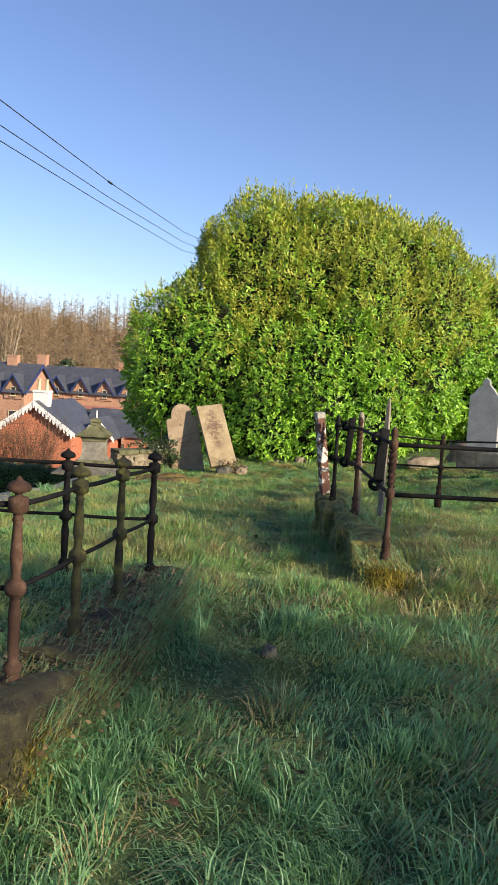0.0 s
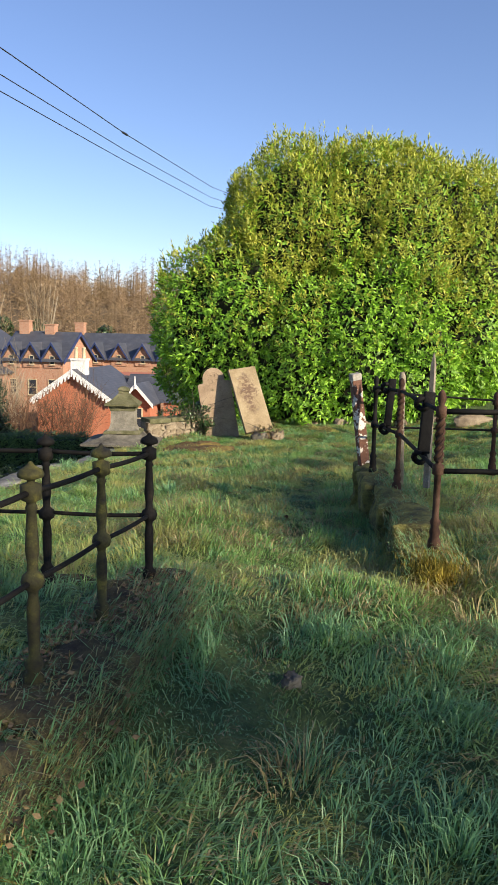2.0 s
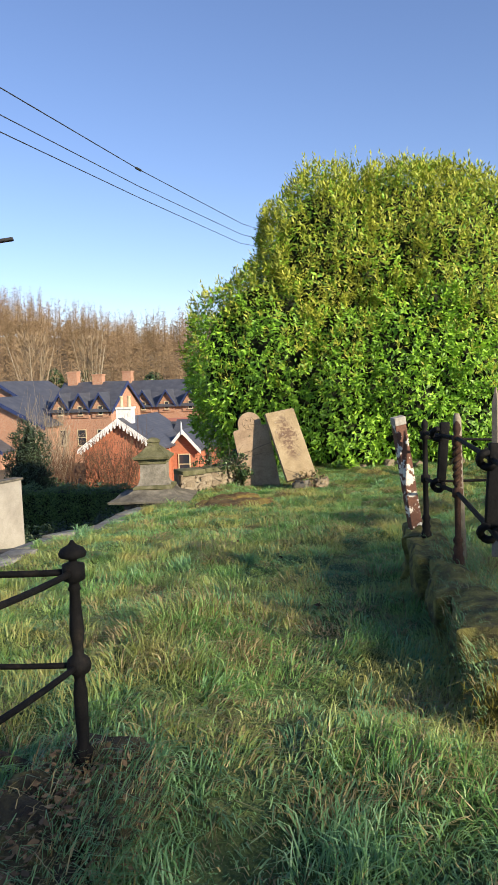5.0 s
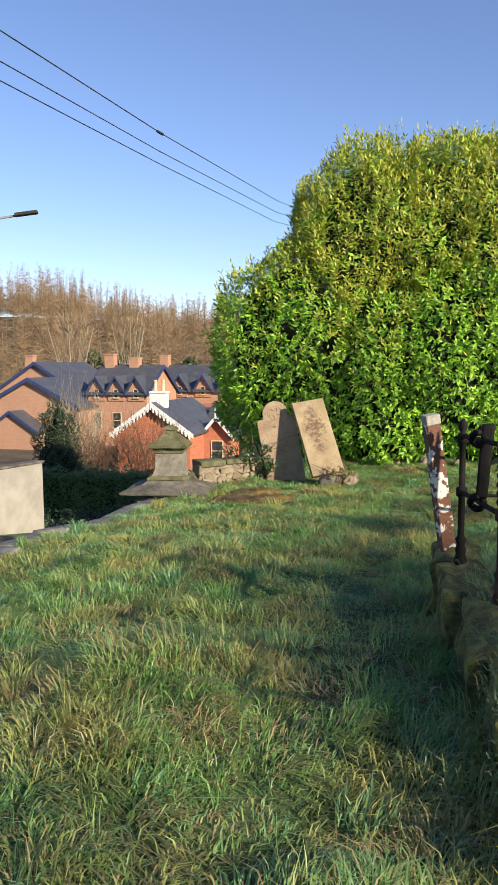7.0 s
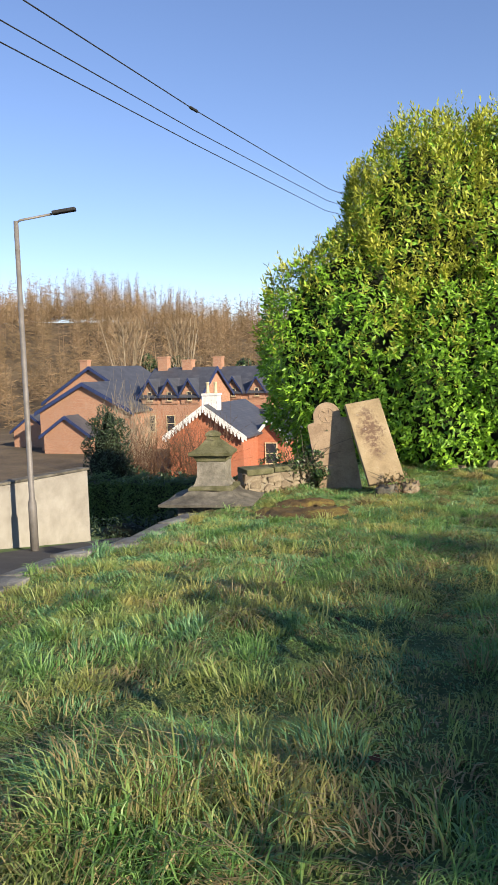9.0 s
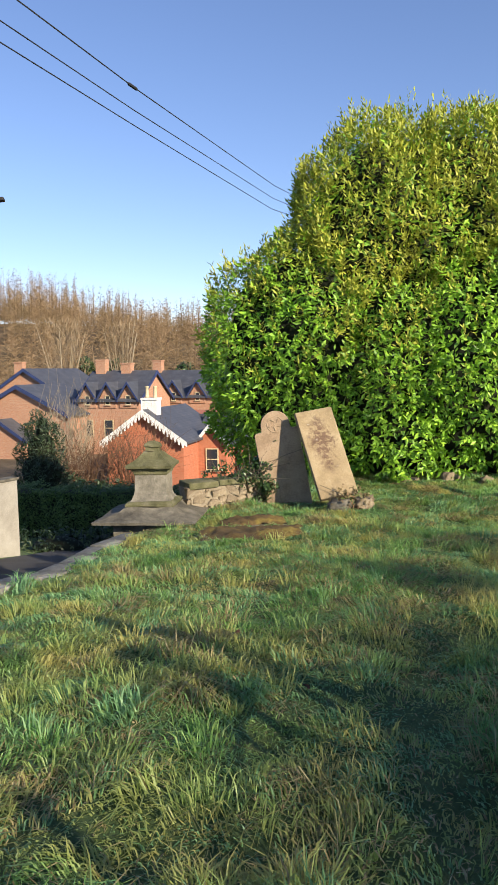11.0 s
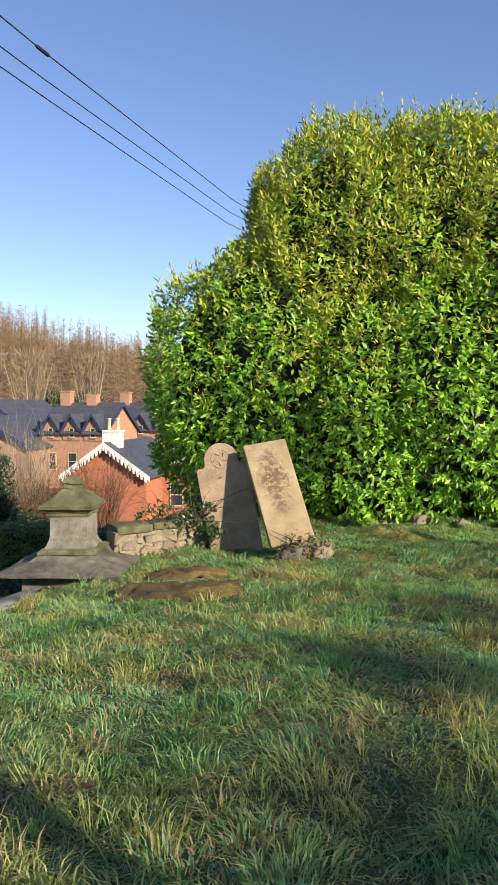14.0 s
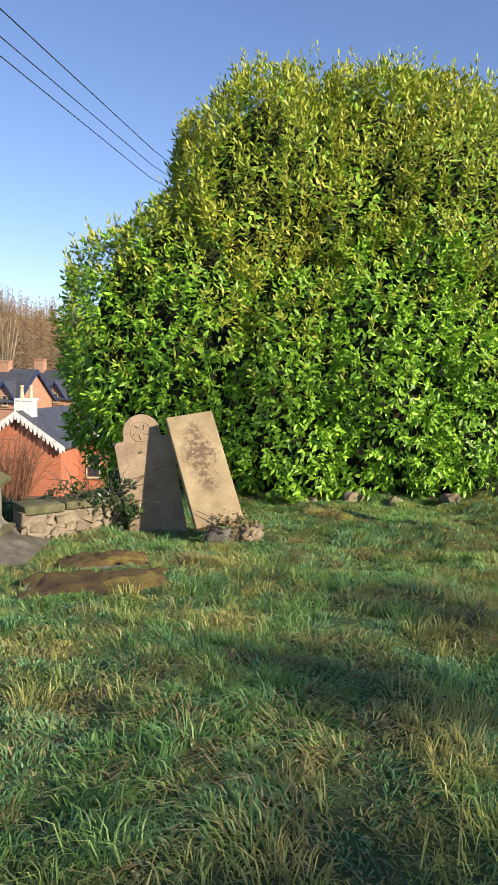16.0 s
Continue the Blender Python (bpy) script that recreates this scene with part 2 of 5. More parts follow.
M_BRICK = brick_mat("red_brown_brick", (0.33, 0.155, 0.09), (0.43, 0.22, 0.13), (0.40, 0.32, 0.24), (0.34, 0.19, 0.12))
M_BRICK_ORANGE = brick_mat("orange_brick", (0.36, 0.105, 0.048), (0.46, 0.15, 0.075), (0.38, 0.20, 0.12), (0.34, 0.13, 0.075))


def slate_mat():
    m, nt, b = material("slate")
    co = coords(nt)
    n1 = noise_node(nt, 1.2, 5, 0.7, co)
    wv = nt.nodes.new("ShaderNodeTexWave")
    wv.bands_direction = "Z"
    wv.inputs["Scale"].default_value = 2.2
    wv.inputs["Distortion"].default_value = 0.6
    nt.links.new(co, wv.inputs["Vector"])
    col = ramp(nt, n1.outputs[0], [(0.3, (0.042, 0.046, 0.058)), (0.55, (0.065, 0.07, 0.086)), (0.75, (0.105, 0.105, 0.115))])
    lines = ramp(nt, wv.outputs[0], [(0.0, (0.72, 0.72, 0.72)), (0.25, (1, 1, 1))])
    nt.links.new(mix(nt, 0.7, col, lines, "MULTIPLY"), b.inputs["Base Color"])
    b.inputs["Roughness"].default_value = 0.55
    return m


M_SLATE = slate_mat()


def peeling_mat():
    m, nt, b = material("peeling_paint_on_rust")
    co = coords(nt)
    n1 = noise_node(nt, 11, 5, 0.6, co)
    n2 = noise_node(nt, 60, 4, 0.6, co)
    rust = ramp(nt, n2.outputs[0], [(0.3, (0.075, 0.03, 0.018)), (0.7, (0.16, 0.07, 0.04))])
    f = ramp(nt, n1.outputs[0], [(0.52, (0, 0, 0)), (0.55, (1, 1, 1))])
    nt.links.new(mix(nt, f, rust, (0.62, 0.58, 0.50)), b.inputs["Base Color"])
    b.inputs["Roughness"].default_value = 0.8
    bump(nt, b, f, 0.6, 0.004)
    return m


M_PEEL = peeling_mat()


def glass_mat():
    m, nt, b = material("window_glass")
    b.inputs["Base Color"].default_value = (0.03, 0.035, 0.045, 1)
    b.inputs["Roughness"].default_value = 0.06
    return m


M_GLASS = glass_mat()


# ---- building helpers ----
def empty(name, loc=(0, 0, 0)):
    ob = new(name)
    ob.location = loc
    ob.empty_display_size = 0.1
    return ob


def finish(bm, name, mat, smooth=False):
    me = bpy.data.meshes.new(name)
    bm.normal_update()
    bm.to_mesh(me)
    bm.free()
    if mat:
        me.materials.append(mat)
    if smooth:
        me.polygons.foreach_set("use_smooth", [True] * len(me.polygons))
    return me


def part(name, bm, mat, parent=None, label="", smooth=False, kind=""):
    ob = new(name, finish(bm, name, mat, smooth))
    if parent:
        ob.parent = parent
    return tagged(ob, label, kind=kind)


def mesh_of(name, verts, faces, mat, parent=None, label="", kind="", smooth=False):
    """Large meshes from arrays: faces all of one length."""
    verts = np.asarray(verts, dtype=np.float32)
    faces = np.asarray(faces, dtype=np.int32)
    me = bpy.data.meshes.new(name)
    me.vertices.add(len(verts))
    me.vertices.foreach_set("co", verts.ravel())
    k = faces.shape[1]
    me.loops.add(faces.size)
    me.loops.foreach_set("vertex_index", faces.ravel())
    me.polygons.add(len(faces))
    me.polygons.foreach_set("loop_start", np.arange(0, faces.size, k, dtype=np.int32))
    me.update(calc_edges=True)
    me.materials.append(mat)
    if smooth:
        me.polygons.foreach_set("use_smooth", [True] * len(faces))
    ob = new(name, me)
    if parent:
        ob.parent = parent
    return tagged(ob, label, kind=kind)


def box(bm, x0, y0, z0, x1, y1, z1, bevel=0.0, m=None):
    vs = [bm.verts.new((x, y, z)) for x in (x0, x1) for y in (y0, y1) for z in (z0, z1)]
    fs = [bm.faces.new([vs[i] for i in f]) for f in ((0, 1, 3, 2), (4, 6, 7, 5), (0, 4, 5, 1), (2, 3, 7, 6), (0, 2, 6, 4), (1, 5, 7, 3))]
    if bevel:
        es = list({e for f in fs for e in f.edges})
        got = bmesh.ops.bevel(bm, geom=es, offset=bevel, segments=2, affect="EDGES", profile=0.6)
        vs = list({v for f in got["faces"] for v in f.verts} | {v for v in vs if v.is_valid})
    if m is not None:
        for v in vs:
            v.co = m @ v.co
    return vs


def prism(bm, outline, y0, y1, m=None):
    """An outline in x and z, pulled from y0 to y1."""
    a = [bm.verts.new((x, y0, z)) for x, z in outline]
    b = [bm.verts.new((x, y1, z)) for x, z in outline]
    n = len(outline)
    bm.faces.new(a)
    bm.faces.new(b[::-1])
    for i in range(n):
        j = (i + 1) % n
        bm.faces.new((a[j], a[i], b[i], b[j]))
    if m is not None:
        for v in a + b:
            v.co = m @ v.co
    bmesh.ops.recalc_face_normals(bm, faces=bm.faces[:])
    return a + b


def lathe(bm, profile, seg=12, m=None, square=False):
    """A turned shape from (radius, z) pairs; square gives four sides."""
    n = 4 if square else seg
    off = math.pi / 4 if square else 0
    k = math.sqrt(2) if square else 1
    rings = []
    for r, z in profile:
        rings.append([bm.verts.new((k * r * math.cos(off + i * math.tau / n), k * r * math.sin(off + i * math.tau / n), z)) for i in range(n)])
    for a, b in zip(rings, rings[1:]):
        for i in range(n):
            j = (i + 1) % n
            bm.faces.new((a[i], a[j], b[j], b[i]))
    bm.faces.new(rings[0][::-1])
    bm.faces.new(rings[-1])
    if m is not None:
        for ring in rings:
            for v in ring:
                v.co = m @ v.co


def tube(bm, points, r, seg=6, r2=None):
    pts = [Vector(p) for p in points]
    rings = []
    for i, p in enumerate(pts):
        d = (pts[min(i + 1, len(pts) - 1)] - pts[max(i - 1, 0)]).normalized()
        up = Vector((0, 0, 1)) if abs(d.z) < 0.9 else Vector((1, 0, 0))
        a = d.cross(up).normalized()
        b = d.cross(a)
        f = i / max(1, len(pts) - 1)
        rr = r + ((r2 if r2 is not None else r) - r) * f
        rings.append([bm.verts.new(p + rr * (a * math.cos(k * math.tau / seg) + b * math.sin(k * math.tau / seg))) for k in range(seg)])
    for a, b in zip(rings, rings[1:]):
        for k in range(seg):
            j = (k + 1) % seg
            bm.faces.new((a[k], a[j], b[j], b[k]))
    bm.faces.new(rings[0][::-1])
    bm.faces.new(rings[-1])
    bmesh.ops.recalc_face_normals(bm, faces=bm.faces[:])


def roughen(bm, amount, scale, seed=0.0):
    for v in bm.verts:
        v.co += amount * Vector(noise.noise_vector(v.co * scale + Vector((seed, seed * 1.7, -seed))))


def stone_mesh(name, sx, sy, sz, mat, seed, rough=0.06):
    """One rough block, its base at z = 0."""
    bm = bmesh.new()
    box(bm, -sx / 2, -sy / 2, 0, sx / 2, sy / 2, sz, min(sx, sy, sz) * 0.14)
    roughen(bm, rough * min(sx, sy, sz), 3.0 / max(sx, 0.1), seed)
    return finish(bm, name, mat, True)


def quads(name, c, a, b, mat, parent=None, label="", kind="", fold=0.08):
    """Leaves: from centres, half-length and half-width vectors; each is a folded lozenge of four triangles."""
    n = len(c)
    nrm = np.cross(a, b)
    nrm /= np.linalg.norm(nrm, axis=1, keepdims=True) + 1e-9
    w = np.linalg.norm(b, axis=1, keepdims=True)
    lift = nrm * w * fold * 3
    v = np.stack([c - a, c - a * 0.1 + b + lift, c + a, c - a * 0.1 - b + lift], axis=1).reshape(-1, 3)
    base = np.arange(n)[:, None] * 4
    f = np.concatenate([base + np.array([[0, 2, 1]]), base + np.array([[0, 3, 2]])])
    return mesh_of(name, v, f, mat, parent, label, kind)


def unit(v):
    return v / (np.linalg.norm(v, axis=-1, keepdims=True) + 1e-9)


# ---- the lie of the land ----
def smooth(a, b, v):
    t = np.clip((v - a) / (b - a), 0, 1)
    return t * t * (3 - 2 * t)


BASE_Y = np.array([-30, 0, 4, 5.5, 7.5, 12, 17, 21, 25, 30])
BASE_Z = np.array([0.0, -0.06, -0.1, -0.1, -0.25, -0.5, -0.86, -0.78, -0.7, -0.8])
EDGE_Y = np.array([-30, 3, 7, 9.5, 11, 14, 16.5, 19, 30])
EDGE_X = np.array([-4.6, -4.5, -4.6, -4.9, -5.2, -5.6, -5.62, -6.3, -8])


def lump(x, y):
    return 0.05 * np.sin(1.9 * x + 0.6 * y + 1) * np.sin(1.3 * y - 0.7 * x) + 0.03 * np.sin(4.1 * x - 1.7 * y) * np.sin(3.3 * y + 1.1 * x + 2) + 0.022 * np.sin(8.3 * x + 2.9 * y + 0.7 * np.sin(3 * y)) * np.sin(7.1 * y - 3.4 * x + 1)


def yard(x, y):
    """The churchyard's turf."""
    z = np.interp(y, BASE_Y, BASE_Z)
    z = z - 0.04 * np.clip(-2 - x, 0, 9)
    z = z + 0.16 * np.clip(x + 0.2, 0, 4.0) * smooth(9, 16, y)
    z = z + 0.22 * np.exp(-((x + 1.75) / 0.55) ** 2 - ((y - 6.9) / 0.8) ** 2)
    z = z + 0.10 * np.exp(-((x + 0.35) / 0.4) ** 2 - ((y - 5.3) / 0.35) ** 2)
    z = z + 0.15 * smooth(0.1, 0.5, x + 0.14 * (y - 6)) * smooth(4.9, 5.9, y) * smooth(12, 9.5, y)
    return z + lump(x, y)


def road_z(x, y):
    return np.clip(-1.7 - 0.15 * (y - 10), -6.2, -1.2)


def land(x, y):
    x, y = np.asarray(x, float), np.asarray(y, float)
    g = yard(x, y)
    low = road_z(x, y) - 0.05
    valley = -6.4 - 0.012 * np.clip(y - 45, 0, 60) + 0.0 * x
    low = np.where(y > 30, low + (valley - low) * smooth(30, 48, y), low)
    edge = np.interp(y, EDGE_Y, EDGE_X)
    k = np.maximum(smooth(edge - 0.18, edge - 0.36, x), smooth(27, 38, y))
    z = g + (low - g) * k
    hill = 15.5 * smooth(86, 150, y - 0.10 * (x + 80)) + 5 * smooth(-55, -120, x) * smooth(90, 140, y) + 2 * np.sin(x * 0.05 + 1) * smooth(110, 180, y)
    return z + hill


def land_at(x, y):
    return float(land(np.array([x]), np.array([y]))[0])


def sheet(name, xs, ys, fn, mat, label):
    X, Y = np.meshgrid(xs, ys)
    V = np.stack([X, Y, fn(X, Y)], axis=-1).reshape(-1, 3)
    nx = len(xs)
    i = np.arange(len(ys) - 1)[:, None] * nx + np.arange(nx - 1)[None]
    F = np.stack([i, i + 1, i + nx + 1, i + nx], axis=-1).reshape(-1, 4)
    return tagged(mesh_of(name, V, F, mat, smooth=True), label, name, kind="structure")


gx = np.concatenate([np.linspace(-900, -60, 24), np.linspace(-55, -12, 30), np.arange(-11, 4.6, 0.09), np.linspace(5, 30, 20), np.linspace(40, 900, 20)])
gy = np.concatenate([np.linspace(-500, -20, 14), np.linspace(-16, -0.5, 16), np.arange(0, 22, 0.12), np.linspace(22.5, 90, 60), np.linspace(94, 260, 40), np.linspace(300, 1500, 12)])
ground = sheet("ground", gx, gy, land, M_SOIL, "uneven green turf sloping down to a valley")
ground.data.materials.append(M_LITTER)
g_centre = np.zeros(len(ground.data.polygons) * 3)
ground.data.polygons.foreach_get("center", g_centre)
ground.data.polygons.foreach_set("material_index", (g_centre[1::3] > 36).astype(np.int32))
ry = np.linspace(-20, 44, 60)
rxs = np.linspace(-13.4, -5.9, 8)
RX, RY = np.meshgrid(rxs, ry)
EX = np.interp(RY, EDGE_Y, EDGE_X) - 0.42
RX = -13.4 - 0.02 * RY + (EX + 13.4 + 0.02 * RY) * ((RX + 13.4) / 7.5)
RV = np.stack([RX, RY, road_z(RX, RY) + 0.02 + 0 * RX], axis=-1).reshape(-1, 3)
ri = np.arange(len(ry) - 1)[:, None] * 8 + np.arange(7)[None]
tagged(mesh_of("road", RV, np.stack([ri, ri + 1, ri + 9, ri + 8], axis=-1).reshape(-1, 4), M_ASPHALT, smooth=True), "dark asphalt lane running downhill", "road", kind="structure")

# retaining wall under the turf's edge, with its coping slabs
retaining = empty("retaining_wall")
tagged(retaining, "low stone retaining wall with pale worn coping", "wall", kind="structure")
bm = bmesh.new()
ey = np.arange(-6, 16.3, 0.5)
prev = None
for y in ey:
    x = float(np.interp(y, EDGE_Y, EDGE_X))
    zt, zb = float(yard(np.array([x]), np.array([y]))[0]) - 0.06, float(road_z(0, np.array([y]))[0]) - 0.2
    ring = [bm.verts.new(p) for p in ((x - 0.40, y, zb), (x - 0.38, y, zt), (x + 0.02, y, zt), (x + 0.02, y, zb))]
    if prev:
        for i in range(4):
            bm.faces.new((prev[i], prev[(i + 1) % 4], ring[(i + 1) % 4], ring[i]))
    prev = ring
bmesh.ops.recalc_face_normals(bm, faces=bm.faces[:])
part("wall_body", bm, M_RUBBLE, retaining)
coping = stone_mesh("coping_slab", 0.36, 0.93, 0.08, M_COPING, 3, 0.25)
for k in range(22):
    y = -5.5 + k * 0.95
    x = float(np.interp(y, EDGE_Y, EDGE_X))
    slope = float(np.interp(y + 0.5, EDGE_Y, EDGE_X) - np.interp(y - 0.5, EDGE_Y, EDGE_X))
    z = float(yard(np.array([x]), np.array([y]))[0])
    dz = float(yard(np.array([x]), np.array([y + 0.5]))[0] - yard(np.array([x]), np.array([y - 0.5]))[0])
    ob = new("coping_slab", coping)
    ob.matrix_world = pose(x - 0.20, y, z - 0.06, math.degrees(math.atan(dz)), 0, -math.degrees(math.atan(slope)))
    ob.parent = retaining


# ---- laurel ----
BUSH = [
    (-3.55, 23.4, 3.75, 2.5, 2.6, 3.35),
    (-2.1, 23.7, 3.7, 2.6, 2.6, 3.38),
    (-0.7, 23.8, 3.5, 2.6, 2.6, 3.45),
    (1.0, 24.2, 3.0, 2.2, 2.4, 3.5),
    (-5.25, 22.0, 1.6, 2.3, 1.75, 2.9),
    (-4.62, 22.6, 4.05, 1.27, 1.5, 1.95),
    (-3.2, 22.3, 1.2, 2.2, 1.8, 3.4),
    (-1.6, 22.4, 1.3, 2.2, 1.8, 3.4),
    (-0.4, 22.5, 1.2, 1.7, 1.6, 3.2),
    (2.9, 26.0, 2.6, 2.7, 2.4, 3.3),
    (6.5, 26.5, 2.2, 3.0, 2.4, 3.2),
]


def clumpy(lobes, rng, n_small, rs=(0.35, 0.75), seat=0.97):
    out = [tuple(l) for l in lobes]
    for _ in range(n_small):
        l = lobes[rng.integers(len(lobes))]
        d = unit(rng.normal(size=3))
        out.append((*(np.array(l[:3]) + d * np.array(l[3:]) * seat), *(rng.uniform(*rs) * np.array([1, 1, 0.8]))))
    return out


def shell_points(lobes, n, rng, depth=0.22, sunk=0.12, back=1e6):
    """Points on the outer skin of a union of ellipsoids, with their normals."""
    areas = np.array([(l[3] * l[4] + l[4] * l[5] + l[3] * l[5]) for l in lobes])
    pick = rng.choice(len(lobes), size=n, p=areas / areas.sum())
    L = np.array(lobes)[pick]
    d = unit(rng.normal(size=(n, 3)))
    p = L[:, :3] + d * L[:, 3:] * (1 - rng.random((n, 1)) ** 2 * depth / L[:, 3:].min(axis=1, keepdims=True))
    nr = unit(d / L[:, 3:])
    near = (p[:, 1] < back) & (nr[:, 1] < 0.75)
    if back < 1e5:
        p, nr, pick = p[near], nr[near], pick[near]
    keep = np.ones(len(p), bool)
    for i, l in enumerate(lobes):
        q = ((p - np.array(l[:3])) / (np.array(l[3:]) - min(sunk, 0.3 * min(l[3:])))) ** 2
        keep &= (q.sum(axis=1) > 1) | (pick == i)
    return p[keep], nr[keep]


def core_mesh(name, lobes, shrink, mat, parent, floor):
    V, F, k = [], [], 0
    for l in lobes:
        bm = bmesh.new()
        bmesh.ops.create_icosphere(bm, subdivisions=3, radius=1)
        for v in bm.verts:
            v.co = Vector(l[:3]) + Vector([c * max(0.1, r - shrink) for c, r in zip(v.co, l[3:])])
            v.co.z = max(v.co.z, floor)
        bm.verts.index_update()
        V += [tuple(v.co) for v in bm.verts]
        F += [[v.index + k for v in f.verts] for f in bm.faces]
        k = len(V)
        bm.free()
    return mesh_of(name, V, F, mat, parent)


def leaves(name, p, nr, rng, size, mat, parent, label="", up=0.5, wide=0.42, spread=0.8, out=0.35):
    """Leaves that hang or stand along the skin and turn their faces outward."""
    n = len(p)
    a = np.array([0, 0, up]) + rng.normal(size=(n, 3)) * spread
    a = a - nr * (a * nr).sum(axis=1, keepdims=True)
    a = unit(unit(a) + nr * out)
    s = size * rng.uniform(0.65, 1.25, (n, 1))
    side = unit(np.cross(unit(nr + np.array([0, 0, 0.25]) + rng.normal(size=(n, 3)) * 0.26), a))
    return quads(name, p + a * s * 0.5, a * s, side * s * wide, mat, parent, label)


def swell(p):
    """Hollows and swellings of the bush's skin, in metres."""
    return np.array([0.30 * noise.noise(Vector(q) * 0.95) + 0.27 * noise.noise(Vector(q) * 2.0 + Vector((7, 3, 1))) + 0.10 * noise.noise(Vector(q) * 4.6) for q in p])


def shoots(name, p, axis, length, rng, per, size, wide, droop, mat, parent, label=""):
    """Twigs set with leaves in a spiral, their faces turned towards the twig's tip."""
    n = len(p)
    u = unit(np.cross(axis, np.array([0.31, 0.27, 0.91])))
    v = np.cross(axis, u)
    f = (np.arange(per)[None] + rng.random((n, per))) / per
    a = np.arange(per)[None] * 2.4 + rng.uniform(0, math.tau, (n, 1)) + rng.normal(size=(n, per)) * 0.3
    radial = u[:, None] * np.cos(a)[..., None] + v[:, None] * np.sin(a)[..., None]
    ax = axis[:, None]
    d = ax * (0.25 + 0.75 * f)[..., None] + radial * (1.15 - 0.65 * f)[..., None] + np.array([0, 0, -droop]) + rng.normal(size=(n, per, 3)) * 0.22
    d = unit(d)
    c = p[:, None] + ax * ((f - 0.75) * length[:, None])[..., None]
    s = size * rng.uniform(0.6, 1.2, (n, per, 1))
    side = unit(np.cross(d, ax + rng.normal(size=(n, per, 3)) * 0.25))
    return quads(name, (c + d * s).reshape(-1, 3), (d * s).reshape(-1, 3), (side * s * wide).reshape(-1, 3), mat, parent, label)


def laurel_bush():
    rng = np.random.default_rng(7)
    bush = tagged(empty("laurel_bush", (-2.6, 23, -0.8)), "huge dense evergreen laurel bush with glossy leaves", "bush")
    bush_m = Matrix.Translation((2.6, -23, 0.8))
    # closed core behind the leaves, with the shade of the gaps in its colour
    obs = [core_mesh("shade_core", BUSH, 0.50, M_SHADE_CORE, bush, -0.75)]

    def skin(n, sink):
        p, nr = shell_points(BUSH, n, rng, 0.02, 0.10, 25.2)
        ok = (p[:, 2] > np.clip(land(p[:, 0], p[:, 1]), -2, 2) + 0.08) & (p[:, 0] < 7)
        p, nr = p[ok], nr[ok]
        return p + nr * (swell(p) - sink)[:, None], nr

    # old leaves behind the skin
    p, nr = skin(90000, 0.0)
    p -= nr * rng.uniform(0.22, 0.50, (len(p), 1))
    obs.append(leaves("inner_leaves", p, nr, rng, 0.085, M_LAUREL, bush, up=-0.5, wide=0.40, spread=1.0))
    # leafy twigs, yellower and more upright towards the crown
    p, nr = skin(44000, 0.04)
    high = smooth(1.3, 4.6, p[:, 2] + 0.7 * np.sin(p[:, 0] * 1.3) + 1.6 * swell(p * 1.7))
    axis = unit(nr * 0.8 + np.array([0, 0, 1.0]) * (0.15 + 0.9 * high)[:, None] + rng.normal(size=p.shape) * 0.33)
    length = rng.uniform(0.16, 0.36, len(p)) * (1 + 0.35 * high)
    new_leaf = rng.random(len(p)) < high * 0.95
    old = ~new_leaf
    obs.append(shoots("leaves", p[old], axis[old], length[old], rng, 9, 0.076, 0.37, 0.28, M_LAUREL, bush))
    obs.append(shoots("crown_leaves", p[new_leaf], axis[new_leaf], length[new_leaf], rng, 9, 0.072, 0.31, 0.10, M_LAUREL_TOP, bush, "yellow-green new leaves"))
    # long shoots that break the outline
    p, nr = skin(3600, 0.02)
    ok = (nr[:, 2] > -0.15) & (p[:, 2] > 0.8)
    p, nr = p[ok], nr[ok]
    axis = unit(nr * 0.45 + np.array([0, 0, 1.0]) + rng.normal(size=p.shape) * 0.22)
    length = rng.uniform(0.35, 0.62, len(p))
    obs.append(shoots("shoot_leaves", p + axis * 0.20, axis, length, rng, 13, 0.066, 0.28, 0.0, M_LAUREL_TOP, bush, "young upright shoots"))
    for o in obs:
        o.matrix_parent_inverse = bush_m


laurel_bush()


# ---- iron railings ----
def railing_post(h, mat, parent, loc):
    """A turned cast-iron post with a ball finial and two collars."""
    z = h
    prof = [(0.045, -0.12), (0.045, 0.04), (0.038, 0.06), (0.042, 0.09), (0.028, 0.12), (0.032, 0.2), (0.034, 0.36 * z), (0.025, 0.42 * z), (0.030, 0.44 * z), (0.042, 0.455 * z), (0.047, 0.48 * z),
            (0.042, 0.505 * z), (0.028, 0.525 * z), (0.026, 0.56 * z), (0.036, 0.62 * z), (0.030, 0.70 * z), (0.024, 0.79 * z), (0.032, 0.80 * z), (0.024, 0.82 * z), (0.026, 0.83 * z),
            (0.042, 0.842 * z), (0.042, 0.905 * z), (0.020, 0.915 * z), (0.020, 0.925 * z), (0.050, 0.938 * z), (0.052, 0.952 * z), (0.044, 0.97 * z), (0.024, 0.985 * z), (0.016, 0.992 * z), (0.006, 1.005 * z)]
    bm = bmesh.new()
    lathe(bm, [(r * (0.92 if r > 0.0395 else 0.72), q) for r, q in prof], 12, Matrix.Translation(loc))
    return part("post", bm, mat, parent, smooth=True)


def rail(name, a, b, r, mat, parent, sag=0.0):
    a, b = Vector(a), Vector(b)
    pts = []
    for i in range(7):
        f = i / 6
        p = a.lerp(b, f)
        p.z -= sag * 4 * f * (1 - f)
        pts.append(p)
    bm = bmesh.new()
    tube(bm, pts, r, 8)
    return part(name, bm, mat, parent, smooth=True)


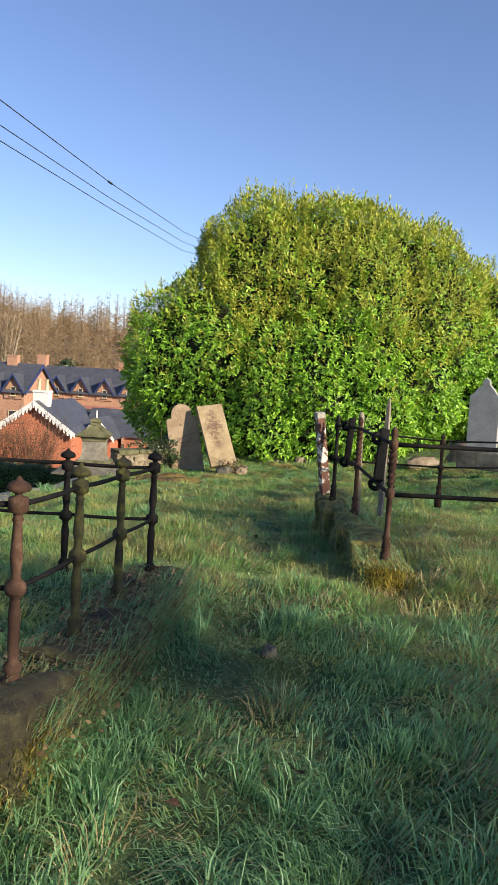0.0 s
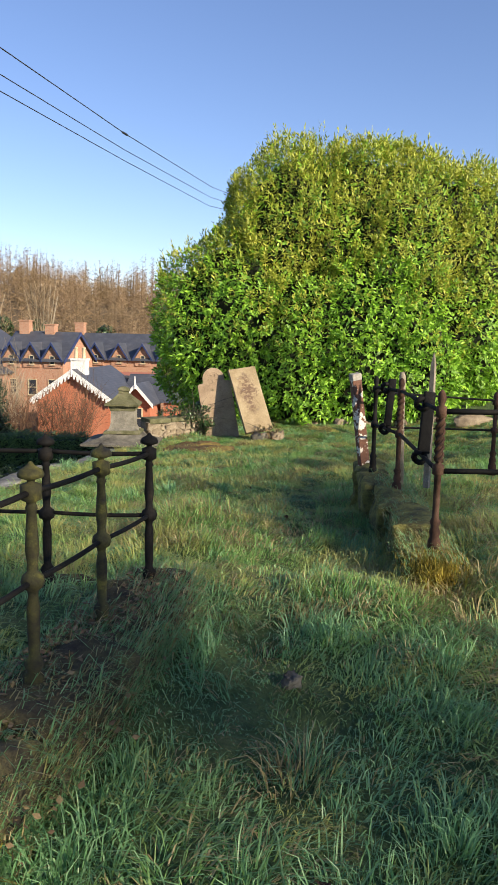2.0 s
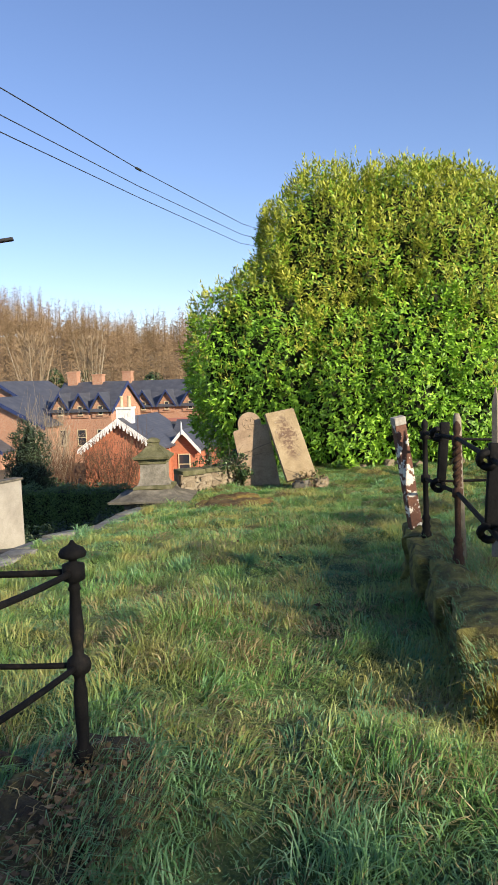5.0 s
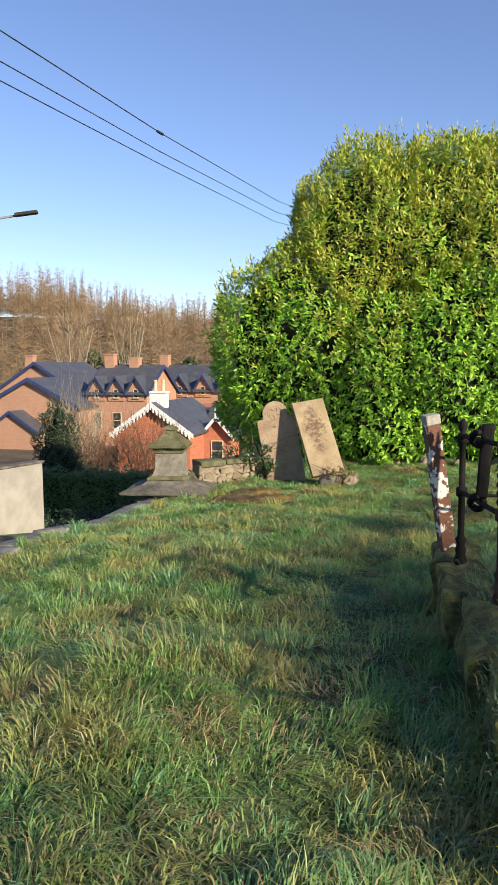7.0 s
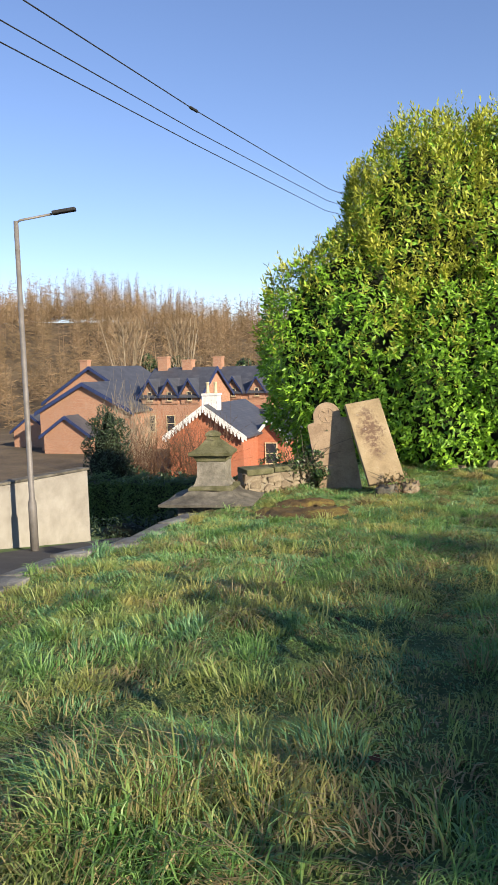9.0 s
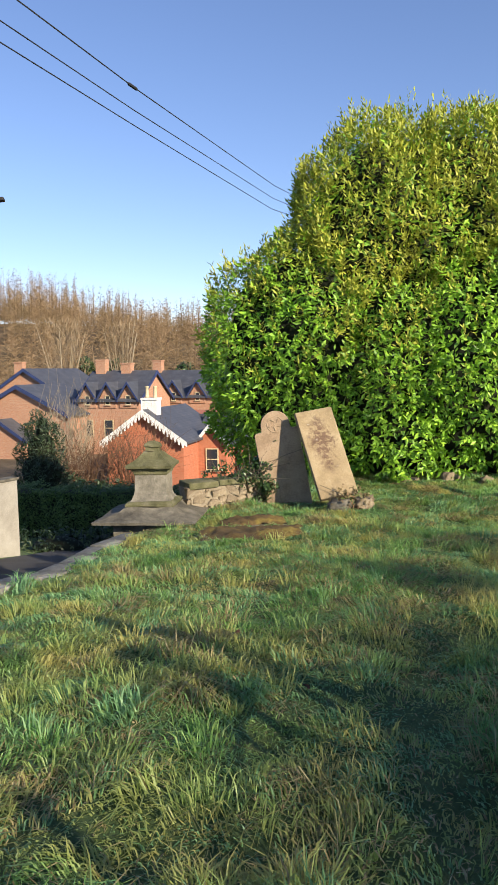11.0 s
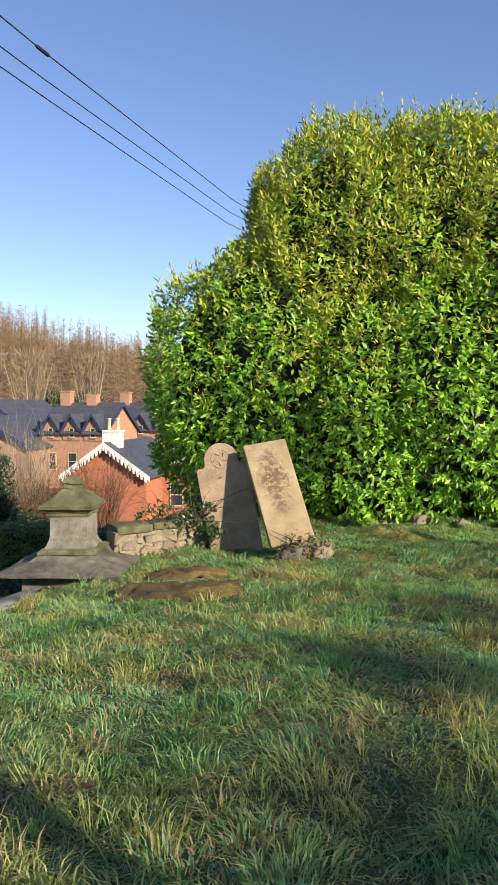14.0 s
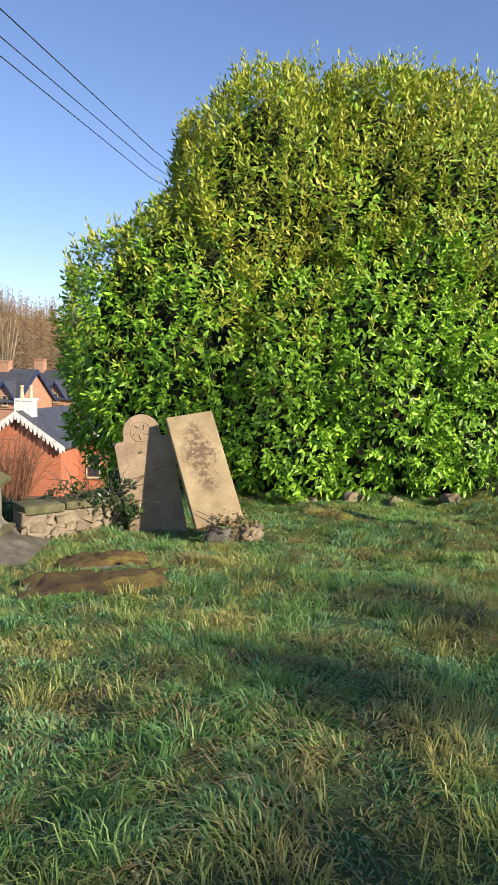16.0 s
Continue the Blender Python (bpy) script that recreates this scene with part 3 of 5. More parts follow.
def left_railing():
    fence = tagged(empty("grave_railing"), "old cast-iron grave railing with ball-topped posts, mossy and rusty", "railing")
    row = [(-1.33, 2.83, 0.16), (-1.33, 3.44, 0.15), (-1.355, 4.1, 0.125), (-1.36, 4.72, 0.10)]
    back = [(-1.90, 4.62, 0.10), (-2.5, 4.55, 0.1), (-3.1, 4.5, 0.1)]
    hs = [0.84] * 6
    mats = [M_RUST, M_IRON_MOSS, M_IRON_MOSS, M_IRON]
    front = [(-1.95, 2.78, 0.15), (-2.55, 2.72, 0.15), (-3.1, 2.68, 0.15)]
    for p, h, m in zip(row, hs, mats):
        railing_post(h, m, fence, p)
    for p in back + front:
        railing_post(0.82, M_IRON, fence, p)
    for chain in (row, [row[-1]] + back, [row[0]] + front, [back[-1], front[-1]]):
        for a, b in zip(chain, chain[1:]):
            for f, r in ((0.873, 0.012), (0.48, 0.011)):
                rail("rail", (a[0], a[1], a[2] + 0.84 * f), (b[0], b[1], b[2] + 0.84 * f), r, M_IRON, fence, 0.008)


left_railing()


def right_railing():
    fence = tagged(empty("rusty_railing"), "rusted iron railing round a grave, with plain and twisted posts", "railing")
    R1, R2, R3, R4, R5 = (0.15, 6.02, 0.14), (-0.15, 7.93, 0.14), (-0.42, 8.75, 0.14), (0.80, 9.25, 0.16), (1.75, 6.35, 0.15)

    def tall_post(p, h, mat, twist):
        bm = bmesh.new()
        prof = [(0.05, -0.1), (0.05, 0.0), (0.036, 0.03), (0.044, 0.06), (0.030, 0.10), (0.044, 0.13), (0.026, 0.16), (0.026, 0.44 * h), (0.044, 0.45 * h), (0.044, 0.51 * h), (0.024, 0.52 * h), (0.024, 0.82 * h),
                (0.042, 0.83 * h), (0.042, 0.89 * h), (0.020, 0.90 * h), (0.034, 0.94 * h), (0.028, 0.975 * h), (0.008, h)]
        lathe(bm, [(r * 0.85, q) for r, q in prof], 10, Matrix.Translation(p))
        post = part("post", bm, mat, fence, smooth=True)
        if twist:
            for k in range(3):
                bm = bmesh.new()
                pts = [(p[0] + 0.024 * math.cos(k * 2.1 + i * 0.55), p[1] + 0.024 * math.sin(k * 2.1 + i * 0.55), p[2] + h * (0.53 + 0.29 * i / 22)) for i in range(23)]
                tube(bm, pts, 0.011, 5)
                part("twisted_bar", bm, mat, post, smooth=True)
        return post

    tall_post(R1, 1.0, M_RUST, True)
    tall_post(R2, 0.98, M_RUST, True)
    tall_post(R3, 0.95, M_IRON, False)
    tall_post(R4, 0.78, M_RUST, False)
    for p, h in ((R5, 0.9), ((1.95, 9.75, 0.2), 0.75)):
        bm = bmesh.new()
        lathe(bm, [(0.013, -0.1), (0.013, h)], 8, Matrix.Translation(p))
        part("thin_stanchion", bm, M_IRON, fence)
    up = lambda p, z: (p[0], p[1], p[2] + z)
    for f in (0.47, 0.86):
        rail("rail", up(R1, f), up(R2, f), 0.016, M_IRON, fence)
        rail("rail", up(R2, f), up(R3, f * 0.97), 0.016, M_IRON, fence)
        rail("rail", up(R1, f), up(R5, f), 0.018, M_IRON, fence)
        rail("rail", up(R3, f * 0.92), up(R4, f * 0.8), 0.011, M_IRON, fence)
        rail("rail", up(R4, f * 0.8), (1.95, 9.75, 0.2 + 0.78 * f), 0.011, M_IRON, fence)
    # dark hanging plates with ring clamps on the rails
    for f, w in ((0.30, 0.045), (0.86, 0.036)):
        p = Vector(R1).lerp(Vector(R2), f) if w > 0.04 else Vector(R2).lerp(Vector(R3), 0.45)
        bm = bmesh.new()
        box(bm, -w, -0.02, 0.50, w, 0.02, 0.95, 0.012, pose(p.x - 0.04, p.y, p.z, 0, 4, 12))
        roughen(bm, 0.012, 9, w * 40)
        plate = part("hanging_plate", bm, M_BLACK, fence, "black corroded iron plate", smooth=True)
        for z in (0.47, 0.86):
            bm = bmesh.new()
            ring = [(p.x - 0.03 + 0.04 * math.cos(t), p.y + 0.02 * math.sin(2 * t), p.z + z + 0.04 * math.sin(t)) for t in np.linspace(0, math.tau, 13)]
            tube(bm, ring, 0.022, 7)
            part("ring_clamp", bm, M_BLACK, plate, smooth=True)


right_railing()

# leaning flat iron stake with peeling paint
bm = bmesh.new()
box(bm, -0.05, -0.045, -0.15, 0.05, 0.045, 0.98, 0.008)
roughen(bm, 0.006, 6)
stake = part("iron_stake", bm, M_PEEL)
stake.matrix_world = pose(-0.53, 9.05, 0.12, 3, -10, 30)
tagged(stake, "leaning rusty flat stake with peeling white paint", "stake")
bm = bmesh.new()
box(bm, -0.053, -0.048, 0.0, 0.053, 0.048, 0.07, 0.008)
cap = part("painted_top", bm, M_RENDER, stake, "white painted tip")
cap.location = (0, 0, 0.93)

# bare timber posts inside the plot
bm = bmesh.new()
lathe(bm, [(0.035, -0.1), (0.034, 0.6), (0.030, 1.0), (0.018, 1.04)], 9)
roughen(bm, 0.01, 5)
pole = part("timber_pole", bm, M_PALEWOOD, smooth=True)
pole.matrix_world = pose(-0.13, 8.15, 0.12, 0, -1.5, 0)
tagged(pole, "pale weathered round timber pole beside the railing", "pole")
bm = bmesh.new()
lathe(bm, [(0.038, -0.1), (0.036, 0.7), (0.028, 1.1), (0.006, 1.22)], 4)
roughen(bm, 0.008, 5, 3)
spike = part("timber_spike", bm, M_PALEWOOD)
spike.matrix_world = pose(0.12, 8.5, 0.12, 0, 0.5, 20)
tagged(spike, "pointed grey weathered timber post standing behind the railing", "post")


# ---- kerbs of the two plots ----
def kerb(name, blocks, label, mat):
    k = tagged(empty(name), label, "kerb")
    for i, (x, y, z, sx, sy, sz, rz) in enumerate(blocks):
        bm = bmesh.new()
        box(bm, -sx / 2, -sy / 2, 0, sx / 2, sy / 2, sz, 0.05)
        bmesh.ops.subdivide_edges(bm, edges=bm.edges[:], cuts=2, use_grid_fill=True)
        roughen(bm, 0.10, 2.6, i * 3.1)
        roughen(bm, 0.045, 8, i * 3.1)
        ob = part("kerb_stone", bm, mat, k, smooth=True)
        ob.matrix_world = pose(x, y, z, 0, 0, rz)


kerb("mossy_kerb", [(0.13, 6.1, -0.32, 0.28, 0.55, 0.38, 8), (0.02, 6.75, -0.3, 0.34, 0.75, 0.43, 9), (-0.15, 7.55, -0.32, 0.34, 0.85, 0.44, 11), (-0.35, 8.4, -0.34, 0.34, 0.8, 0.44, 13), (-0.46, 9.1, -0.36, 0.36, 0.55, 0.46, 8)],
     "moss-covered stone kerb edging the railed grave", M_KERB)
kerb("earthy_kerb", [(-1.32, 2.75, -0.20, 0.38, 0.66, 0.39, 4), (-1.30, 3.45, -0.21, 0.38, 0.66, 0.39, -3), (-1.31, 4.1, -0.22, 0.36, 0.66, 0.38, 3), (-1.33, 4.65, -0.24, 0.36, 0.50, 0.38, 1),
                     (-1.9, 4.68, -0.27, 0.8, 0.3, 0.32, 4), (-2.7, 4.6, -0.27, 0.8, 0.3, 0.32, 4)], "earth and moss covered stone kerb under the railing", M_EARTH)

# soil heaped inside the left plot
xs, ys = np.linspace(-3.2, -1.36, 26), np.linspace(2.6, 4.66, 30)
sheet("grave_bed", xs, ys, lambda X, Y: 0.085 + 0.04 * np.sin(5 * X + 1) * np.sin(4 * Y) + 0.02 * np.sin(13 * X) * np.sin(11 * Y + 2), M_SOIL, "grave bed of soil, moss and dead grass")

# ---- headstones ----
def rounded_stone():
    """Leaning upright stone with shoulders and a round head that bears a carved wreath."""
    w = 0.40
    out = [(-w, -0.25), (w, -0.25), (w, 1.30), (w - 0.03, 1.33), (0.27, 1.34)]
    out += [(0.26 * math.cos(a), 1.42 + 0.26 * math.sin(a)) for a in np.linspace(-0.1, math.pi + 0.1, 17)]
    out += [(-0.27, 1.34), (-w + 0.03, 1.33), (-w, 1.30)]
    bm = bmesh.new()
    prism(bm, out, -0.06, 0.06)
    st = part("headstone", bm, M_STONE)
    md = st.modifiers.new("edge", "BEVEL")
    md.width, md.segments, md.limit_method = 0.012, 2, "ANGLE"
    st.matrix_world = pose(-4.57, 18.42, -0.93, -2, -10, 16)
    tagged(st, "round-headed brown sandstone headstone leaning sideways", "headstone")
    bm = bmesh.new()
    ring = [(0.14 * math.cos(t), -0.060, 1.44 + 0.14 * math.sin(t)) for t in np.linspace(0, math.tau, 25)]
    tube(bm, ring, 0.009, 6)
    for k in range(5):
        t = k * 1.256 + 0.4
        tube(bm, [(0.05 * math.cos(t), -0.058, 1.44 + 0.05 * math.sin(t)), (0.11 * math.cos(t + 0.5), -0.066, 1.44 + 0.11 * math.sin(t + 0.5))], 0.012, 6)
    part("carved_roundel", bm, M_STONE, st, "worn carved roundel")


def flat_slab():
    """Tall ledger slab with a moulded edge, leaning back against its neighbour."""
    bm = bmesh.new()
    box(bm, -0.37, -0.06, 0, 0.30, 0.06, 1.62, 0.018)
    roughen(bm, 0.008, 4)
    sl = part("leaning_slab", bm, M_STONE_LICHEN)
    across = Vector((0.80, 0.52, 0.14)).normalized()
    rise = Vector((-0.62, 0.50, 1.42))
    rise = (rise - across * rise.dot(across)).normalized()
    back = rise.cross(across)
    sl.matrix_world = Matrix.Translation((-3.53, 17.93, -0.69)) @ Matrix((across, back, rise)).transposed().to_4x4()
    tagged(sl, "lichen-covered sandstone slab leaning on a headstone", "slab")


rounded_stone()
flat_slab()


def rock(name, loc, s, mat, seed, label, rz=0.0, category="rock"):
    """A broken, angular stone: a box with cut corners and a rough skin."""
    rng = np.random.default_rng(int(seed))
    bm = bmesh.new()
    box(bm, -s[0] / 2, -s[1] / 2, -s[2] / 2, s[0] / 2, s[1] / 2, s[2] / 2)
    for v in bm.verts:
        v.co = Vector([c * float(rng.uniform(0.6, 1.1)) for c in v.co])
    bmesh.ops.bevel(bm, geom=bm.edges[:], offset=min(s) * 0.2, segments=1, affect="EDGES")
    bmesh.ops.subdivide_edges(bm, edges=bm.edges[:], cuts=2, use_grid_fill=True)
    roughen(bm, 0.28 * min(s), 3.5 / max(s), seed)
    roughen(bm, 0.16 * min(s), 10 / max(s), seed + 3)
    ob = part(name, bm, mat, smooth=True)
    ob.matrix_world = pose(*loc, 0, 0, rz)
    return tagged(ob, label, category)


rock("broken_stone", (-3.52, 17.74, -0.80), (0.42, 0.3, 0.22), M_GREYSTONE, 4, "dark broken stone block under the leaning slab")
rock("broken_stone", (-3.14, 17.98, -0.80), (0.30, 0.26, 0.24), M_RUBBLE, 9, "rough brown stone beside the leaning slab")
for i, (x, y) in enumerate(((-2.75, 20.75), (-2.0, 20.9), (-1.3, 20.8), (-0.4, 20.95), (0.5, 21.1))):
    rock("edge_stone", (x, y, land_at(x, y) + 0.03), (0.4, 0.26, 0.24), M_RUBBLE, 20 + i, "rough pale stone at the foot of the bush", i * 40)


def grey_headstone():
    base = tagged(empty("shouldered_headstone", (2.35, 17.3, -0.02)), "tall grey headstone with ogee shoulders on a plinth", "headstone")
    half = [(0.33, 0.0), (0.33, 1.16), (0.29, 1.18), (0.24, 1.22), (0.19, 1.30), (0.12, 1.37), (0.08, 1.42), (0.075, 1.50), (0.0, 1.56)]
    out = half + [(-x, z) for x, z in half[-2::-1]]
    bm = bmesh.new()
    prism(bm, out, -0.07, 0.07, Matrix.Translation((0, 0, 0.26)))
    st = part("slab", bm, M_GRANITE, base)
    md = st.modifiers.new("edge", "BEVEL")
    md.width, md.segments, md.limit_method = 0.01, 2, "ANGLE"
    bm = bmesh.new()
    box(bm, -0.48, -0.2, -0.2, 0.48, 0.2, 0.18, 0.02)
    part("plinth", bm, M_GREYSTONE, base)
    bm = bmesh.new()
    box(bm, -0.4, -0.14, 0.18, 0.4, 0.14, 0.262, 0.015)
    part("upper_plinth", bm, M_GRANITE, base)
    base.rotation_euler = (0, 0, radians(-22))


grey_headstone()
rock("low_ruin", (1.35, 20.0, land_at(1.35, 20) + 0.08), (1.0, 0.4, 0.42), M_RUBBLE, 31, "pale rough stone lying in the grass", 20)
rock("low_ruin", (2.7, 20.6, land_at(2.7, 20.6) + 0.15), (1.6, 0.4, 0.75), M_RUBBLE, 33, "pale rough stone lying in the grass", 10)

# fallen ledger stones, sunk in the turf under moss
LEDGERS = [(-4.15, 15.25, 1.45, 0.9, 28, 2), (-4.6, 16.5, 1.0, 0.55, 25, 5)]


def sunken_ledger(x, y, sx, sy, rz, seed):
    led = tagged(empty("sunken_ledger", (x, y, land_at(x, y) + 0.03)), "sunken flat gravestone overgrown with brown and gold moss", "gravestone")
    led.rotation_euler = (radians(-2), 0, radians(rz))
    bm = bmesh.new()
    bmesh.ops.create_grid(bm, x_segments=26, y_segments=16, size=0.5)
    for v in bm.verts:
        e = max(abs(v.co.x), abs(v.co.y)) * 2
        k = noise.noise(v.co * 5 + Vector((seed, 0, 0)))
        v.co = Vector((v.co.x * sx * (1 + 0.12 * k), v.co.y * sy * (1 + 0.18 * k), 0.075 * (1 - e ** 4) + 0.05 * k + 0.04 * noise.noise(v.co * 19) + 0.015))
    part("moss_cover", bm, M_MOSS, led, "brown and gold moss", smooth=True)
    bm = bmesh.new()
    box(bm, -sx / 2, -sy / 2, -0.15, sx / 2, sy / 2, 0.02, 0.02)
    part("stone_slab", bm, M_GREYSTONE, led)


for ledger in LEDGERS:
    sunken_ledger(*ledger)


# ---- gate pier ----
def pier():
    p = tagged(empty("gate_pier", (-6.45, 16.8, -1.04)), "weathered stone gate pier with flared base and capped top", "pier")
    rz = pose(0, 0, 0, 0, 0, 14)

    def block(name, prof, mat):
        bm = bmesh.new()
        lathe(bm, prof, square=True, m=rz)
        bmesh.ops.subdivide_edges(bm, edges=[e for e in bm.edges if abs(e.verts[0].co.z - e.verts[1].co.z) < 1e-4], cuts=5, use_grid_fill=True)
        roughen(bm, 0.018, 4, len(prof))
        roughen(bm, 0.010, 14, len(prof))
        part(name, bm, mat, p)

    block("shaft", [(0.44, -2.2), (0.44, -0.04)], M_RUBBLE)
    block("pedestal", [(0.56, -0.30), (0.56, 0.09)], M_GREYSTONE)
    block("flared_base", [(0.72, 0.09), (0.81, 0.10), (0.82, 0.145), (0.70, 0.17), (0.58, 0.205), (0.49, 0.245), (0.43, 0.285), (0.395, 0.31)], M_GREYSTONE)
    block("moulding", [(0.385, 0.31), (0.40, 0.325), (0.40, 0.36), (0.37, 0.385), (0.345, 0.395)], M_GREYSTONE_MOSS)
    block("die", [(0.335, 0.395), (0.30, 0.43), (0.272, 0.49), (0.262, 0.56), (0.258, 0.82)], M_PIER)
    block("band", [(0.262, 0.82), (0.275, 0.835), (0.275, 0.87), (0.30, 0.895), (0.30, 0.92)], M_GREYSTONE_MOSS)
    block("cap", [(0.33, 0.92), (0.365, 0.94), (0.37, 0.985), (0.31, 1.02), (0.23, 1.08), (0.16, 1.16), (0.125, 1.20)], M_GREYSTONE_MOSS)
    block("finial", [(0.105, 1.20), (0.10, 1.25), (0.125, 1.27), (0.125, 1.30), (0.09, 1.335), (0.03, 1.36)], M_GREYSTONE_MOSS)


pier()


# ---- rubble wall between the pier and the headstones ----
def rubble_wall():
    rng = np.random.default_rng(11)
    a, b = Vector((-6.15, 17.35, 0)), Vector((-4.95, 18.75, 0))
    d = (b - a).normalized()
    length = (b - a).length + 0.1
    ang = math.degrees(math.atan2(d.y, d.x))
    w = tagged(empty("wall_rubble", (a.x, a.y, -1.4)), "rubble stone boundary wall with mossy coping and ivy", "wall", kind="structure")
    w.rotation_euler = (0, 0, radians(ang))
    bm = bmesh.new()
    box(bm, 0, -0.16, -0.4, length, 0.2, 0.86)
    part("wall_core", bm, M_MORTAR, w)
    z = 0.0
    k = 0
    while z < 0.84:
        h = float(rng.uniform(0.07, 0.19))
        x = float(rng.uniform(-0.1, 0))
        while x < length:
            s = float(rng.uniform(0.08, 0.34))
            ob = new("stone", stone_mesh("stone", s - 0.02, 0.12, h * float(rng.uniform(0.6, 1.15)), M_RUBBLE, k * 1.3, 0.75))
            ob.parent = w
            ob.location = (x + s / 2, -0.125 + float(rng.uniform(-0.025, 0.02)), z + float(rng.uniform(-0.035, 0.035)))
            ob.rotation_euler = (0, radians(float(rng.uniform(-13, 13))), 0)
            x += s
            k += 1
        z += h
    x = 0.0
    while x < length:
        s = float(rng.uniform(0.35, 0.6))
        ob = new("coping_stone", stone_mesh("coping_stone", s - 0.02, 0.46, 0.11, M_GREYSTONE_MOSS, k * 2.1, 0.2))
        ob.parent = w
        ob.location = (x + s / 2, 0.02, 0.85)
        x += s
        k += 1


rubble_wall()


def ivy(name, centre, size, n, label, size_leaf=0.035, mat=None, seed=3):
    rng = np.random.default_rng(seed)
    lobes = clumpy([(*centre, *size)], rng, 14, (0.1, 0.25))
    p, nr = shell_points(lobes, n, rng, 0.2, 0.08)
    iv = tagged(empty(name, centre), label, "plant")
    inv = Matrix.Translation(-Vector(centre))
    leaves("leaves", p, nr, rng, size_leaf, mat or M_IVY, iv, wide=0.6).matrix_parent_inverse = inv
    bm = bmesh.new()
    for i in range(7):
        e = rng.normal(size=3) * np.array(size) * 0.9
        tube(bm, [Vector(centre) + Vector((0, 0, -size[2])), Vector(centre) + Vector(e * 0.4), Vector(centre) + Vector(e)], 0.01, 5, 0.004)
    part("stems", bm, M_BARK, iv).matrix_parent_inverse = inv


ivy("ivy", (-5.1, 18.4, -0.66), (0.32, 0.25, 0.42), 5000, "dark ivy clump climbing the rubble wall")
ivy("withered_plant", (-3.28, 17.80, -0.70), (0.30, 0.14, 0.13), 900, "withered brown plant round the foot of the slab", 0.03, M_WITHERED, 8)
ivy("ivy", (-4.98, 18.52, 0.1), (0.07, 0.06, 0.5), 420, "thin ivy on the edge of the headstone", 0.03, None, 9)
ivy("ivy", (-5.55, 18.1, -0.42), (0.5, 0.2, 0.12), 900, "thin ivy trailing over the wall coping", 0.03, None, 5)
bm = bmesh.new()
rng = np.random.default_rng(4)
for i in range(26):
    s = Vector((-5.7 + rng.uniform(-0.2, 0.7), 18.0 + rng.uniform(-0.2, 0.5), -0.45))
    e = s + Vector((rng.normal() * 0.45, rng.normal() * 0.3, abs(rng.normal()) * 0.28 + 0.05))
    tube(bm, [s, s.lerp(e, 0.5) + Vector((0, 0, 0.12)), e], 0.007, 4, 0.003)
tagged(part("dead_brambles", bm, M_BARK), "tangle of dead bramble stems on the wall", "plant", kind="stuff")


# ---- overhead wires ----
def wires():
    ends = [((-5.15, 8.0, 4.86), (-5.69, 15.02, 5.25), (-6.5, 24, 6.02)), ((-5.1, 8.0, 4.50), (-5.69, 15.02, 4.95), (-6.54, 24, 5.72)), ((-5.1, 8.0, 4.30), (-5.69, 15.02, 4.75), (-6.59, 24, 5.47))]
    for i, (a, b, c) in enumerate(ends):
        bm = bmesh.new()
        tube(bm, [(-4.3, -6, a[2] + 0.1), a, b, c, (-8.4, 44, c[2] + 2.6)], 0.008 if i == 0 else 0.007, 5)
        w = tagged(part("overhead_wire", bm, M_CABLE), "thin black overhead cable", "cable", "overhead cables")
        if i == 0:
            bm = bmesh.new()
            lathe(bm, [(0.012, -0.16), (0.022, -0.12), (0.022, 0.12), (0.012, 0.16)], 8, look(b, c))
            part("cable_joint", bm, M_CABLE, w)


wires()


# ---- street lamp and the far side of the lane ----
def street_lamp():
    x, y, z = -13.4, 20.0, -3.2
    l = tagged(empty("street_lamp", (x, y, z)), "tall grey steel street lamp with a flat head", "lamp")
    bm = bmesh.new()
    lathe(bm, [(0.11, -0.2), (0.11, 1.3), (0.075, 1.4), (0.06, 8.45)], 12)
    part("column", bm, M_STEEL, l, smooth=True)
    bm = bmesh.new()
    tube(bm, [(0, 0, 8.4), (0.1, 0.05, 8.47), (0.8, 0.45, 8.62)], 0.03, 8)
    part("arm", bm, M_STEEL, l, smooth=True)
    bm = bmesh.new()
    box(bm, -0.3, -0.11, -0.04, 0.3, 0.11, 0.05, 0.03, pose(1.05, 0.58, 8.68, 0, -9, 28))
    part("lantern", bm, M_CABLE, l)


street_lamp()
bm = bmesh.new()
box(bm, -0.15, -13, -0.6, 0.15, 0, 1.95, 0.02)
ww = part("wall_white", bm, M_RENDER)
ww.matrix_world = pose(-14.4, 23.6, -3.5, 0, 0, -8)
tagged(ww, "white rendered garden wall along the lane", "wall", kind="structure")
bm = bmesh.new()
box(bm, -0.2, -13.02, 1.95, 0.2, 0.05, 2.02, 0.015)
part("wall_coping", bm, M_GREYSTONE, ww, "grey flat coping")


def shrub(name, lobes, n, size, mat, label, category, seed, wide=0.4, core=M_SHADE_CORE, small=40):
    rng = np.random.default_rng(seed)
    c = Vector(lobes[0][:3])
    base = Vector((c.x, c.y, land_at(c.x, c.y)))
    s = tagged(empty(name, base), label, category)
    inv = Matrix.Translation(-base)
    all_l = clumpy(lobes, rng, small, (0.25, 0.55))
    p, nr = shell_points(all_l, n, rng, 0.3)
    # core coloured near-black for the shade inside the foliage
    core_mesh("shade_core", lobes, 0.3, core, s, base.z - 0.3).matrix_parent_inverse = inv
    leaves("leaves", p, nr, rng, size, mat, s, wide=wide).matrix_parent_inverse = inv
    return s


